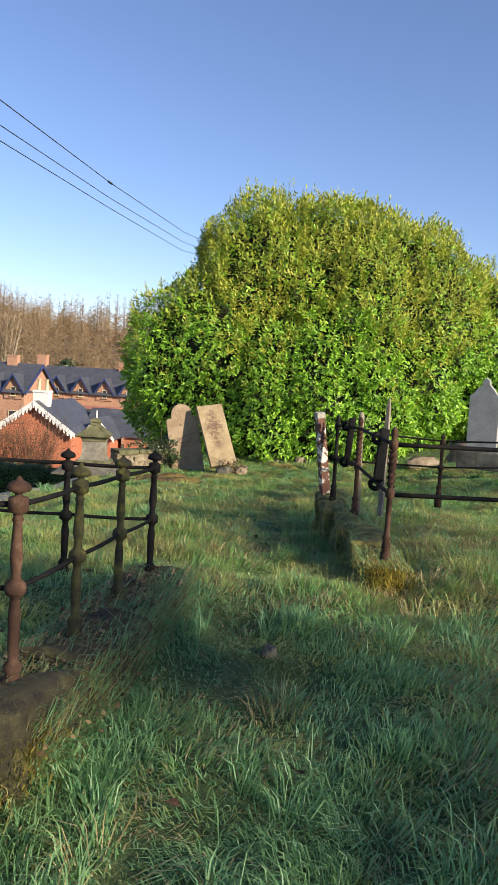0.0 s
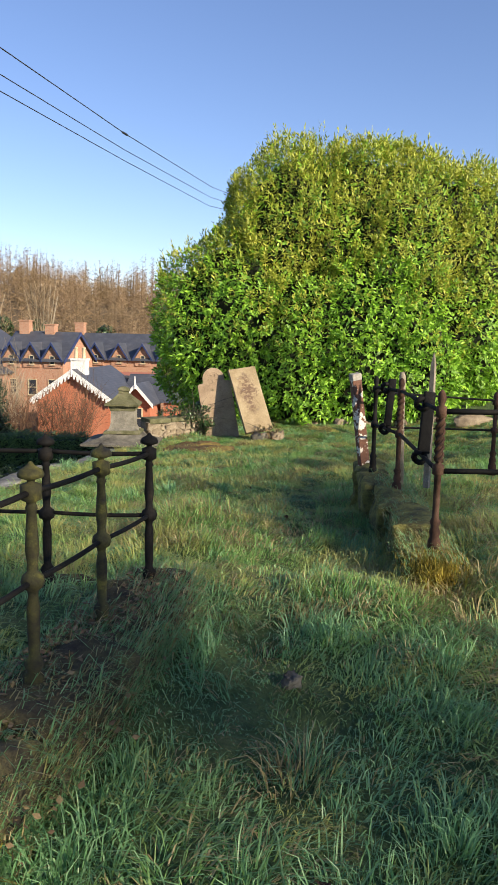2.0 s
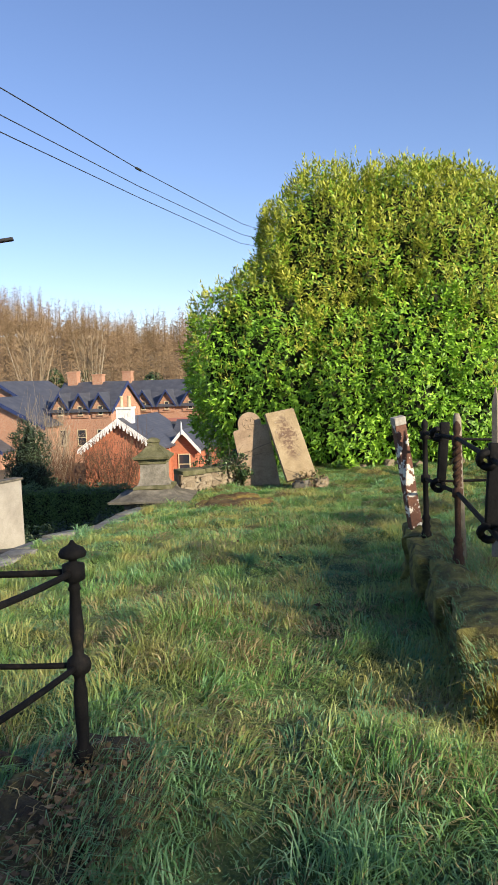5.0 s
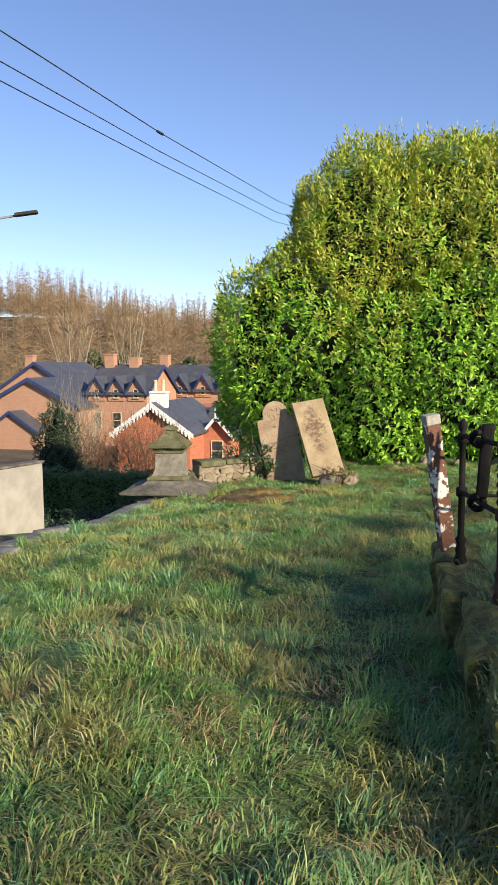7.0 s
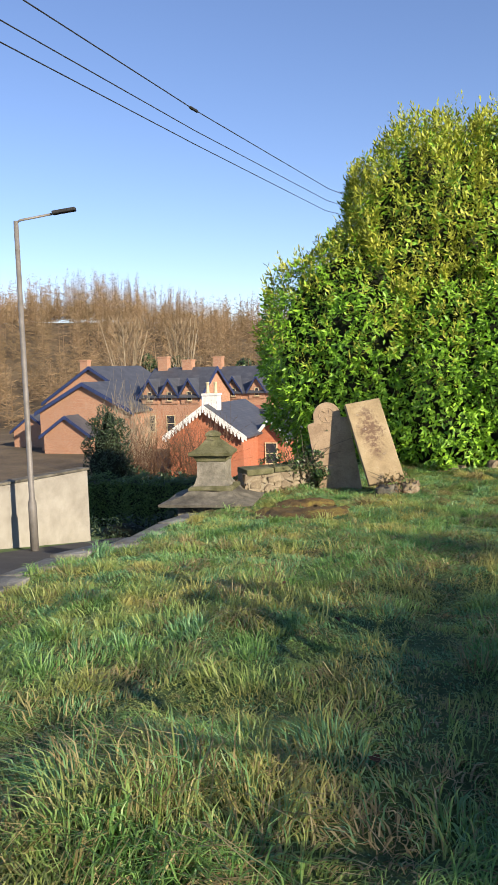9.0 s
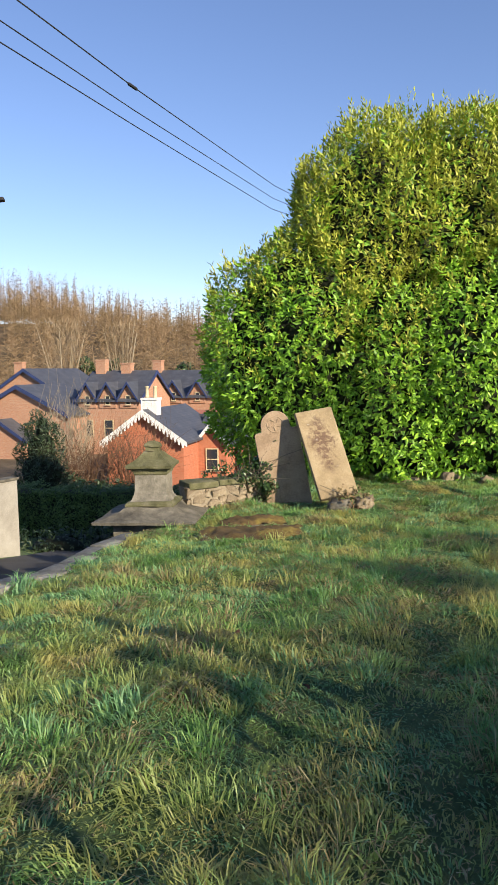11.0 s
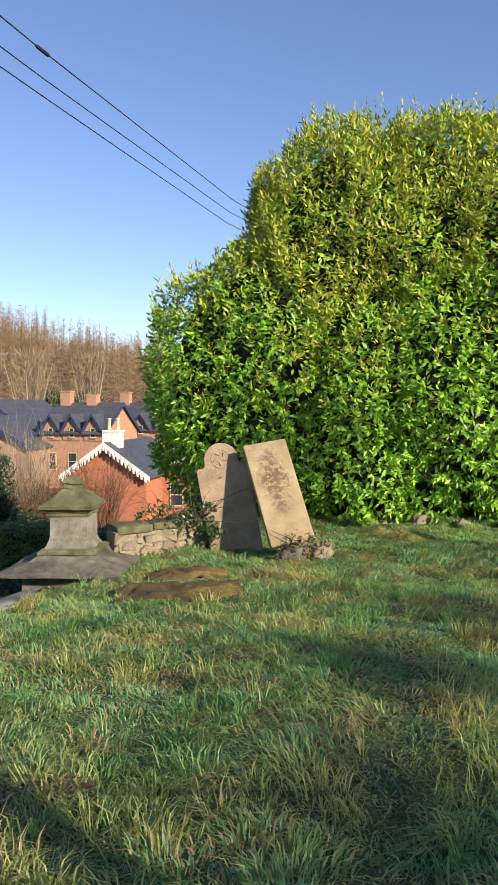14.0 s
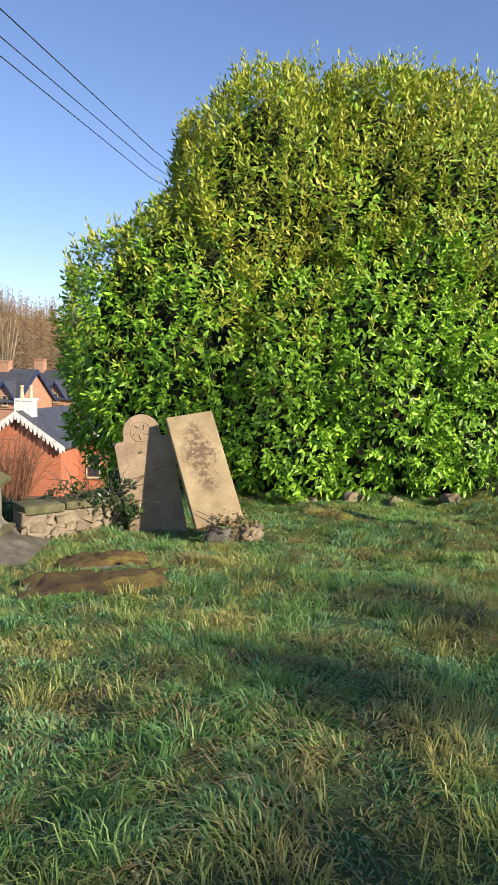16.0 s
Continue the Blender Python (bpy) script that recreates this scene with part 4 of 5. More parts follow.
def clipped_hedge(a, b, width, height, n, seed):
    """A square-cut hedge from a to b, its foliage set on top and sides."""
    rng = np.random.default_rng(seed)
    a, b = np.array(a, float), np.array(b, float)
    h = tagged(empty("clipped_hedge", tuple(a)), "long clipped green hedge below the lane", "hedge")
    inv = Matrix.Translation(-Vector(a))
    d = unit(b - a)
    q = np.array([-d[1], d[0], 0])
    if q[1] > 0:
        q = -q
    f, u = rng.random(n), rng.uniform(-1, 1, n)
    top = rng.random(n) < 0.5
    off = np.where(top, u, 1.0) * width / 2
    zz = np.where(top, 1.0, 0.5 + 0.5 * u) * height
    wob = 0.10 * np.sin(f * 37) + 0.06 * np.sin(f * 91 + 2)
    p = a + (b - a) * f[:, None] + q * (off + wob * ~top)[:, None] + np.array([0, 0, 1.0]) * (zz + wob * top)[:, None]
    p += rng.normal(size=(n, 3)) * 0.05
    nr = np.where(top[:, None], np.array([0, 0, 1.0]), q)
    leaves("leaves", p, nr, rng, 0.055, M_HEDGE, h, up=0.4, wide=0.4, spread=1.0).matrix_parent_inverse = inv
    bm = bmesh.new()
    ang = math.degrees(math.atan2(d[1], d[0]))
    # box coloured near-black for the shade inside the hedge
    box(bm, 0, -width / 2 + 0.12, -1.0, float(np.linalg.norm(b - a)), width / 2 - 0.12, height - 0.12, 0.05, Matrix.Translation(a) @ pose(0, 0, 0, 0, 0, ang))
    part("shade_core", bm, M_SHADE_CORE, h).matrix_parent_inverse = inv


clipped_hedge((-18.5, 29.2, -4.4), (-7.2, 31.0, -4.55), 1.7, 1.6, 26000, 21)
shrub("low_shrub", [(-12.6, 26.5, -4.1, 1.4, 0.9, 0.75), (-10.6, 26.8, -4.2, 1.4, 0.9, 0.7), (-8.6, 26.8, -4.3, 1.4, 0.9, 0.7), (-14.2, 25.4, -4.0, 1.2, 0.9, 0.7)], 9000, 0.07, M_DARKLEAF, "low dusty evergreen shrub beside the lane", "shrub", 22)
shrub("conifer", [(-22.1, 36, -3.2, 1.25, 1.25, 1.3), (-22.1, 36, -2.2, 0.95, 0.95, 1.2), (-22.0, 36, -1.2, 0.6, 0.6, 0.95)], 9000, 0.10, M_DARKLEAF, "small dark conical evergreen tree", "tree", 23, 0.3)


def bare_shrub(name, loc, h, r, n, mat, label, seed, thick=0.018):
    rng = np.random.default_rng(seed)
    t = tagged(empty(name, loc), label, "shrub")
    bm = bmesh.new()
    for i in range(n):
        a = rng.uniform(0, math.tau)
        b = Vector((math.cos(a), math.sin(a), 0)) * float(rng.uniform(0, 0.3) * r)
        e = Vector((math.cos(a), math.sin(a), 0)) * float(rng.uniform(0.3, 1) * r) + Vector((0, 0, float(rng.uniform(0.6, 1) * h)))
        mid = b.lerp(e, 0.5) + Vector(rng.normal(size=3) * 0.1 * r)
        tube(bm, [b, mid, e], thick, 4, thick * 0.3)
        for k in range(5):
            f = float(rng.uniform(0.3, 0.95))
            s = b.lerp(mid, f * 2) if f < 0.5 else mid.lerp(e, f * 2 - 1)
            tube(bm, [s, s + Vector((rng.normal() * 0.3 * r, rng.normal() * 0.3 * r, abs(rng.normal()) * 0.25 * h))], thick * 0.5, 3, thick * 0.2)
    tagged(part("branch_work", bm, mat, t), kind="stuff")


bare_shrub("bare_shrub", (-21.2, 44, -6.3), 4.6, 2.6, 110, M_TWIG_RED, "leafless reddish shrub in front of the cottage", 31, 0.022)
bare_shrub("bare_shrub", (-24.2, 43, -6.3), 4.0, 2.6, 110, M_TWIG_RED, "leafless reddish shrub in front of the cottage", 32, 0.022)
bare_shrub("bare_tree", (-27.5, 47, -6.4), 5.5, 2.4, 40, M_TWIG_PALE, "slender leafless pale tree between the houses", 33, 0.03)
bare_shrub("bare_tree", (-31.0, 52, -6.4), 6.5, 2.6, 40, M_TWIG_PALE, "slender leafless pale tree between the houses", 34, 0.03)
shrub("dark_shrub", [(-24.0, 40, -5.2, 2.2, 1.3, 1.3), (-20.5, 39.5, -5.2, 2.2, 1.3, 1.2)], 6000, 0.11, M_DARKLEAF, "dark evergreen shrub in the garden", "shrub", 24)


# ---- houses in the valley ----
def window(parent, m, w, h):
    bm = bmesh.new()
    t = 0.07
    for x0, x1, z0, z1 in ((-w / 2, -w / 2 + t, 0, h), (w / 2 - t, w / 2, 0, h), (-w / 2 + t, w / 2 - t, 0, t), (-w / 2 + t, w / 2 - t, h - t, h), (-w / 2 + t, w / 2 - t, h / 2 - 0.03, h / 2 + 0.03)):
        box(bm, x0, -0.06, z0, x1, 0.04, z1, 0, m)
    fr = part("window", bm, M_CLAY, parent, "pale framed sash window")
    bm = bmesh.new()
    box(bm, -w / 2 + t, -0.02, t, w / 2 - t, 0.0, h - t, 0, m)
    part("pane", bm, M_GLASS, fr)
    bm = bmesh.new()
    box(bm, -w / 2 - 0.08, -0.12, -0.1, w / 2 + 0.08, 0.03, 0, 0, m)
    part("sill", bm, M_STONE, fr)


def gable_house(name, origin, rz, width, depth, eaves, ridge, wall_mat, board_mat, label, base=-5.0, overhang=0.35, board=0.28):
    """A gable towards local -y; the roof runs back along +y."""
    h = tagged(empty(name, origin), label, "house")
    h.rotation_euler = (0, 0, radians(rz))
    hw = width / 2
    bm = bmesh.new()
    prism(bm, [(-hw, base), (hw, base), (hw, eaves), (0, ridge), (-hw, eaves)], 0, depth)
    part("wall", bm, wall_mat, h)
    k = (ridge - eaves) / hw
    for s in (-1, 1):
        bm = bmesh.new()
        o = overhang
        prism(bm, [(0, ridge + 0.03), (s * (hw + o), eaves - k * o + 0.03), (s * (hw + o), eaves - k * o + 0.17), (0, ridge + 0.19)], -o, depth + 0.2)
        part("roof", bm, M_SLATE, h)
        bm = bmesh.new()
        prism(bm, [(0, ridge + 0.2), (s * (hw + o), eaves - k * o + 0.18), (s * (hw + o), eaves - k * o + 0.18 - board), (0, ridge + 0.2 - board)], -o - 0.06, -o - 0.005)
        part("bargeboard", bm, board_mat, h, "painted bargeboard")
    return h


def chimney(parent, x, y, z0, z1, w, mat, pots, pot_mat):
    bm = bmesh.new()
    box(bm, x - w / 2, y - w * 0.4, z0, x + w / 2, y + w * 0.4, z1)
    box(bm, x - w / 2 - 0.07, y - w * 0.4 - 0.07, z1, x + w / 2 + 0.07, y + w * 0.4 + 0.07, z1 + 0.15)
    c = part("chimney", bm, mat, parent)
    for i in range(pots):
        bm = bmesh.new()
        px = x + (i - (pots - 1) / 2) * w * 0.55
        lathe(bm, [(0.16, 0), (0.13, 0.1), (0.115, 0.7), (0.15, 0.74), (0.15, 0.82)], 10, Matrix.Translation((px, y, z1 + 0.15)))
        part("chimney_pot", bm, pot_mat, c, smooth=True)


def cottage():
    h = gable_house("brick_cottage", (-24.85, 52, -6.3), 6, 5.6, 9.0, 3.1, 5.05, M_BRICK_ORANGE, M_WHITE, "orange brick cottage with slate roof and white scalloped bargeboards", -1, 0.4, 0.32)
    k = (5.05 - 3.1) / 2.8
    for s in (-1, 1):
        bm = bmesh.new()
        for i in range(11):
            x = 0.2 + i * 0.27
            z = 5.05 - k * x - 0.12
            prism(bm, [(s * (x - 0.10), z + 0.05), (s * (x + 0.10), z - 0.08), (s * (x + 0.06), z - 0.30), (s * (x - 0.04), z - 0.26)], -0.47, -0.41)
        part("scalloped_trim", bm, M_WHITE, h, "white scalloped trim")
    bm = bmesh.new()
    lathe(bm, [(0.05, 4.7), (0.05, 5.6), (0.02, 5.9)], 6, Matrix.Translation((0, -0.45, 0)))
    part("finial", bm, M_WHITE, h)
    chimney(h, 0.1, 1.2, 4.6, 5.85, 1.1, M_WHITE, 2, M_CLAY)
    # porch wing with its own white gable
    bm = bmesh.new()
    prism(bm, [(2.8, -1), (4.9, -1), (4.9, 2.7), (3.85, 3.9), (2.8, 2.7)], 3.4, 7)
    part("wing_wall", bm, M_BRICK_ORANGE, h)
    for s in (-1, 1):
        bm = bmesh.new()
        prism(bm, [(3.85, 3.95), (3.85 + s * 1.4, 2.4), (3.85 + s * 1.4, 2.54), (3.85, 4.1)], 3.0, 7.2)
        part("wing_roof", bm, M_SLATE, h)
        bm = bmesh.new()
        prism(bm, [(3.85, 4.12), (3.85 + s * 1.42, 2.52), (3.85 + s * 1.42, 2.2), (3.85, 3.78)], 2.93, 2.995)
        part("wing_bargeboard", bm, M_WHITE, h)
    bm = bmesh.new()
    lathe(bm, [(0.05, 3.7), (0.07, 4.3), (0.03, 4.7)], 6, Matrix.Translation((3.85, 2.9, 0)))
    part("wing_finial", bm, M_WHITE, h)
    window(h, Matrix.Translation((3.85, 3.38, 0.6)), 0.95, 1.6)
    bm = bmesh.new()
    prism(bm, [(-2.8, 4.4), (-2.8, 3.0), (3.0, 3.0), (3.0, 4.4)], 9, 15)
    part("rear_wall", bm, M_BRICK_ORANGE, h)
    bm = bmesh.new()
    prism(bm, [(-0.3, 4.4), (9.5, 4.4), (9.5, 2.9), (-0.3, 2.9)], 8.8, 9.0, None)
    part("rear_roof", bm, M_SLATE, h)
    bm = bmesh.new()
    box(bm, 5.5, 5.5, -1, 12, 11, 2.6)
    part("side_wing", bm, M_BRICK_ORANGE, h)
    bm = bmesh.new()
    m = Matrix.Translation((0, 0, 0))
    a = [bm.verts.new(p) for p in ((2.0, 5.2, 2.5), (12.4, 5.2, 2.5), (12.4, 8.2, 4.6), (2.0, 8.2, 4.6), (12.4, 11.2, 2.5), (2.0, 11.2, 2.5))]
    bm.faces.new((a[0], a[1], a[2], a[3]))
    bm.faces.new((a[3], a[2], a[4], a[5]))
    bm.faces.new((a[1], a[4], a[2]))
    bm.faces.new((a[0], a[3], a[5]))
    part("side_roof", bm, M_SLATE, h)


cottage()


def terrace():
    # front house: two nested gables with blue boards
    a = gable_house("brick_house", (-47.0, 68, -7.5), 4, 11.0, 9, 5.0, 7.8, M_BRICK, M_BLUE, "large brown brick house with slate roof and blue bargeboards", -1, 0.4, 0.42)
    bm = bmesh.new()
    prism(bm, [(-3.6, -1), (1.9, -1), (1.9, 2.7), (-0.8, 4.5), (-3.6, 2.7)], -2.2, 0.05)
    part("bay_wall", bm, M_BRICK, a)
    for s in (-1, 1):
        bm = bmesh.new()
        prism(bm, [(-0.85, 4.55), (-0.85 + s * 3.1, 2.5), (-0.85 + s * 3.1, 2.66), (-0.85, 4.72)], -2.5, 0.1)
        part("bay_roof", bm, M_SLATE, a)
        bm = bmesh.new()
        prism(bm, [(-0.85, 4.75), (-0.85 + s * 3.15, 2.66), (-0.85 + s * 3.15, 2.3), (-0.85, 4.38)], -2.57, -2.505)
        part("bay_bargeboard", bm, M_BLUE, a)
    b = gable_house("brick_house", (-52.6, 77, -7.8), 4, 12.6, 12, 5.9, 9.8, M_BRICK, M_BLUE, "brown brick house with slate roof and blue bargeboards", -1, 0.4, 0.4)
    chimney(b, -1.0, 0.6, 8.4, 10.6, 1.0, M_BRICK, 0, M_CLAY)
    # long row whose eaves carry small gables
    for (ox, oy, oz, length, nd, label) in ((-42.7, 72.0, -7.8, 6.8, 3, "terrace of brick houses with slate roof and small gabled dormers"), (-41.0, 82.0, -7.8, 20, 7, "far terrace of brick houses with slate roof and gabled dormers")):
        t = tagged(empty("brick_terrace", (ox, oy, oz)), label, "house")
        t.rotation_euler = (0, 0, radians(3))
        bm = bmesh.new()
        o = [(0, -1), (8, -1), (8, 6.6), (4, 9.3), (0, 6.6)]
        prism(bm, o, 0, length, pose(0, 8, 0, 0, 0, -90))
        part("wall", bm, M_BRICK, t)
        for s in (-1, 1):
            bm = bmesh.new()
            prism(bm, [(4, 9.35), (4 + s * 4.4, 6.4), (4 + s * 4.4, 6.56), (4, 9.52)], -0.3, length + 0.3, pose(0, 8, 0, 0, 0, -90))
            part("roof", bm, M_SLATE, t)
        for gx0, s in ((-0.33, 1), (length + 0.33, -1)):
            for e in (-1, 1):
                bm = bmesh.new()
                prism(bm, [(4, 9.55), (4 + e * 4.45, 6.58), (4 + e * 4.45, 6.2), (4, 9.15)], gx0 - 0.03, gx0 + 0.03, pose(0, 8, 0, 0, 0, -90))
                part("bargeboard", bm, M_BLUE, t)
        for i in range(nd):
            x = length * (i + 0.5) / nd
            bm = bmesh.new()
            prism(bm, [(x - 0.95, 5.8), (x + 0.95, 5.8), (x + 0.95, 6.7), (x, 8.2), (x - 0.95, 6.7)], -0.12, 3)
            d = part("dormer", bm, M_BRICK, t)
            for s in (-1, 1):
                bm = bmesh.new()
                prism(bm, [(x, 8.25), (x + s * 1.2, 6.45), (x + s * 1.2, 6.6), (x, 8.42)], -0.4, 3.2)
                part("dormer_roof", bm, M_SLATE, d)
                bm = bmesh.new()
                prism(bm, [(x, 8.44), (x + s * 1.22, 6.6), (x + s * 1.22, 6.33), (x, 8.15)], -0.46, -0.405)
                part("dormer_board", bm, M_BLUE, d)
            window(t, Matrix.Translation((x, -0.13, 6.1)), 0.55, 0.95)
            for z in (2.9,):
                window(t, Matrix.Translation((x, -0.02, z)), 1.0, 1.7)
        chimney(t, 0.8, 4, 8.6, 10.6, 1.1, M_BRICK, 0, M_CLAY)
        chimney(t, length * 0.55, 4, 8.8, 10.2, 1.1, M_BRICK, 0, M_CLAY)


terrace()
gable_house("brick_house", (-43.3, 80.5, -7.8), 4, 7.0, 7, 6.6, 9.4, M_BRICK, M_BLUE, "brown brick house end with slate roof and dark blue bargeboards", -1, 0.35, 0.35)
shed = gable_house("brick_outhouse", (-56.5, 71, -7.5), 4, 5, 8, 2.6, 4.3, M_BRICK, M_BLUE, "low brick outhouse with slate roof", -1, 0.3, 0.3)


# ---- wooded hillside ----
def hillside_wood():
    rng = np.random.default_rng(17)
    V, F, k = [], [], 0
    C, A, B = [], [], []
    n = 0
    while n < 2500:
        x, y = rng.uniform(-175, 20), 88 + 76 * rng.random() ** (0.45 if n % 3 == 0 else 1.0)
        z = land_at(x, y)
        h = rng.uniform(6.0, 10.5) + 1.2 * math.sin(x * 0.11) + 0.8 * math.sin(x * 0.31 + 1)
        n += 1
        if n % 5 == 0:
            y, h = rng.uniform(152, 174), rng.uniform(3.5, 5.5)
            z = land_at(x, y)
        base = np.array([x, y, z])
        C.append(base + [0, 0, h / 2]), A.append(np.array([rng.normal() * 0.2, 0, h / 2])), B.append(np.array([0.07, 0, 0]))
        m = 116
        f = rng.random(m) ** 1.15 * 0.97 + 0.02
        ang = rng.uniform(0, math.tau, m)
        ln = ((1 - f) ** 0.8 * 2.3 + 0.25) * rng.uniform(0.55, 1.25, m)
        d = unit(np.stack([np.cos(ang), np.sin(ang), rng.uniform(-0.35, 1.0, m)], axis=1))
        st = base + np.stack([np.zeros(m), np.zeros(m), f * h], axis=1)
        C += list(st + d * ln[:, None] / 2)
        A += list(d * ln[:, None] / 2)
        up = np.array([0, 0, 1.0]) + rng.normal(size=(m, 3)) * 0.7
        B += list(unit(np.cross(d, np.cross(d, up))) * rng.uniform(0.012, 0.05, (m, 1)))
    return quads("hillside_wood", np.array(C), np.array(A), np.array(B), M_TWIG, None, "leafless brown larch and birch wood on the hill", "stuff", 0.0)


wood = hillside_wood()
wood["category"] = "wood"


def far_tree(name, loc, h, seed, label, mat, spread=0.3, limbs=9):
    rng = np.random.default_rng(seed)
    t = tagged(empty(name, loc), label, "tree")
    bm = bmesh.new()
    for i in range(limbs):
        a = rng.uniform(0, math.tau)
        top = Vector((math.cos(a) * spread * h * float(rng.uniform(0.3, 1)), math.sin(a) * spread * h * 0.6, h * float(rng.uniform(0.75, 1))))
        mid = top * 0.45 + Vector((0, 0, h * 0.04))
        tube(bm, [(0, 0, 0), mid, top], 0.13, 5, 0.03)
    part("trunk", bm, mat, t)
    C, A, B = [], [], []
    for i in range(900):
        a, f = rng.uniform(0, math.tau), rng.uniform(0.35, 1)
        r = spread * h * f * rng.random() ** 0.5
        c = np.array([math.cos(a) * r, math.sin(a) * r * 0.6, h * (0.25 + 0.72 * rng.random() ** 0.7)])
        d = unit(np.array([math.cos(a) * 0.4, math.sin(a) * 0.4, 1]) + rng.normal(size=3) * 0.3)
        C.append(c), A.append(d * rng.uniform(0.4, 0.9)), B.append(unit(np.cross(d, rng.normal(size=3))) * 0.035)
    quads("twig_mass", np.array(C), np.array(A), np.array(B), M_TWIG_TAN, t)


far_tree("bare_tree", (-60.0, 96, land_at(-60, 96)), 16, 51, "tall pale leafless tree in front of the wood", M_TWIG_PALE)
far_tree("bare_tree", (-52.0, 98, land_at(-52, 98)), 15, 52, "tall pale leafless tree in front of the wood", M_TWIG_PALE, 0.22)
for i, (x, y, h) in enumerate(((-70, 100, 7), (-56, 104, 9), (-50, 100, 8), (-44, 102, 9), (-98, 96, 6), (-64, 108, 8))):
    z = land_at(x, y)
    shrub("evergreen_tree", [(x, y, z + h * 0.3, h * 0.26, h * 0.26, h * 0.3), (x, y, z + h * 0.6, h * 0.2, h * 0.2, h * 0.34)], 1500, 0.3, M_IVY, "dark evergreen among the bare trees on the hill", "tree", 60 + i, 0.4, small=10)


# ---- unseen trees added to the sunny side, crowns shaped to shade the turf ----
def shade_tree(loc, crowns, across, seed, thick, leaf=0.10):
    """Crowns: (offset across, height, half-width, half-height); their depth lies along the sunbeam."""
    rng = np.random.default_rng(seed)
    t = tagged(empty("unseen_shade_tree", loc), "unseen dark evergreen tree added to cast shade on the turf and laurel", "tree")
    top = max(c[1] for c in crowns)
    bm = bmesh.new()
    tube(bm, [(0, 0, -0.3), (0.1, 0, top * 0.5), (0, 0.1, top)], 0.09, 8, 0.01)
    for s, z, rs, rz in crowns:
        tube(bm, [(0, 0, max(1.0, z - 1.2)), (across[0] * s * 0.5, across[1] * s * 0.5, z - 0.4), (across[0] * s, across[1] * s, z)], 0.018, 5, 0.006)
    part("trunk", bm, M_BARK, t)
    C = []
    for s, z, rs, rz in crowns:
        for i in range(int(4 + thick * rs * rz)):
            q = unit(rng.normal(size=3)) * rng.random() ** 0.4
            k = rng.uniform(0.6, 1.0)
            cl = np.array([across[0] * (s + q[0] * rs * 0.9), across[1] * (s + q[0] * rs * 0.9), z + q[2] * rz * 0.9]) + q[1] * np.array([across[1], -across[0], 0]) * rs
            C.append(cl + rng.normal(size=(70, 3)) * np.array([0.46, 0.46, 0.26]) * k)
    C = np.concatenate(C)
    a = unit(rng.normal(size=C.shape))
    b = unit(np.cross(a, rng.normal(size=C.shape)))
    quads("crown", C, a * leaf, b * leaf * 0.5, M_DARKLEAF, t)


def sunward(s, d):
    """A place d metres towards the sun, s metres across its beam."""
    x, y = -SUN_AZ[1] * s + SUN_AZ[0] * d, SUN_AZ[0] * s + SUN_AZ[1] * d
    return (x, y, land_at(x, y))


ACROSS = (-SUN_AZ[1], SUN_AZ[0])
for i, (s, thick, crowns) in enumerate((
        (0.6, 8.0, [(-1.9, 7.6, 2.2, 2.6), (2.5, 7.1, 1.0, 1.6), (1.0, 6.2, 1.3, 1.1), (1.2, 4.7, 1.6, 1.3), (-0.4, 9.0, 1.0, 0.9), (2.4, 8.4, 0.7, 0.7)]),
        (6.2, 2.2, [(0.0, 8.55, 0.75, 0.30), (1.0, 8.65, 0.5, 0.3)]),
        (8.4, 1.8, [(0.0, 9.15, 0.55, 0.45), (-0.5, 8.7, 0.5, 0.3)]),
        (10.5, 1.6, [(0.0, 9.5, 0.6, 0.36), (0.2, 9.1, 0.6, 0.35)]),
        (12.4, 1.6, [(0.0, 9.6, 0.7, 0.4), (0.9, 9.1, 0.9, 0.45)]),
        # the two high crowns are set to shade the laurel's left side
        (15.4, 2.6, [(0.0, 8.5, 1.5, 0.42), (1.6, 8.2, 1.2, 0.4), (0.1, 13.5, 0.8, 1.1), (0.3, 13.0, 0.7, 0.9)]))):
    x, y, z = sunward(s, 16.0)
    shade_tree((x, y, z), [(c[0], c[1] - z, c[2], c[3]) for c in crowns], ACROSS, 80 + i, thick)


# ---- grass ----
def blades(name, x, y, z, h, w, lean, mat, label, seed, heading=None, stray=0.6):
    """Curved blades of three triangles, each an island of its own; neighbours lean much the same way."""
    rng = np.random.default_rng(seed)
    n = len(x)
    a = 2.6 * np.sin(2.3 * x + 1.1 * y) + 2.2 * np.sin(3.1 * y - 1.4 * x + 1) + rng.normal(size=n) * 1.0
    if heading is not None:
        a = heading + rng.normal(size=n) * stray
    d = np.stack([np.cos(a), np.sin(a), np.zeros(n)], axis=1)
    t = rng.uniform(0, math.tau, n)
    side = np.stack([np.cos(t), np.sin(t), np.zeros(n)], axis=1) * w[:, None]
    base = np.stack([x, y, z - 0.015], axis=1)
    up = np.array([0, 0, 1.0])
    mid = base + up * (h * 0.58)[:, None] + d * (lean * h * 0.30)[:, None]
    tip = base + up * (h * np.clip(1.0 - 0.42 * lean, 0.2, 1))[:, None] + d * (lean * h)[:, None]
    v = np.stack([base - side, base + side, mid + side * 0.8, mid - side * 0.8, tip], axis=1).reshape(-1, 3)
    b = np.arange(n)[:, None] * 5
    f = np.concatenate([b + np.array([[0, 1, 2]]), b + np.array([[0, 2, 3]]), b + np.array([[3, 2, 4]])])
    return mesh_of(name, v, f, mat, None, label, "stuff")


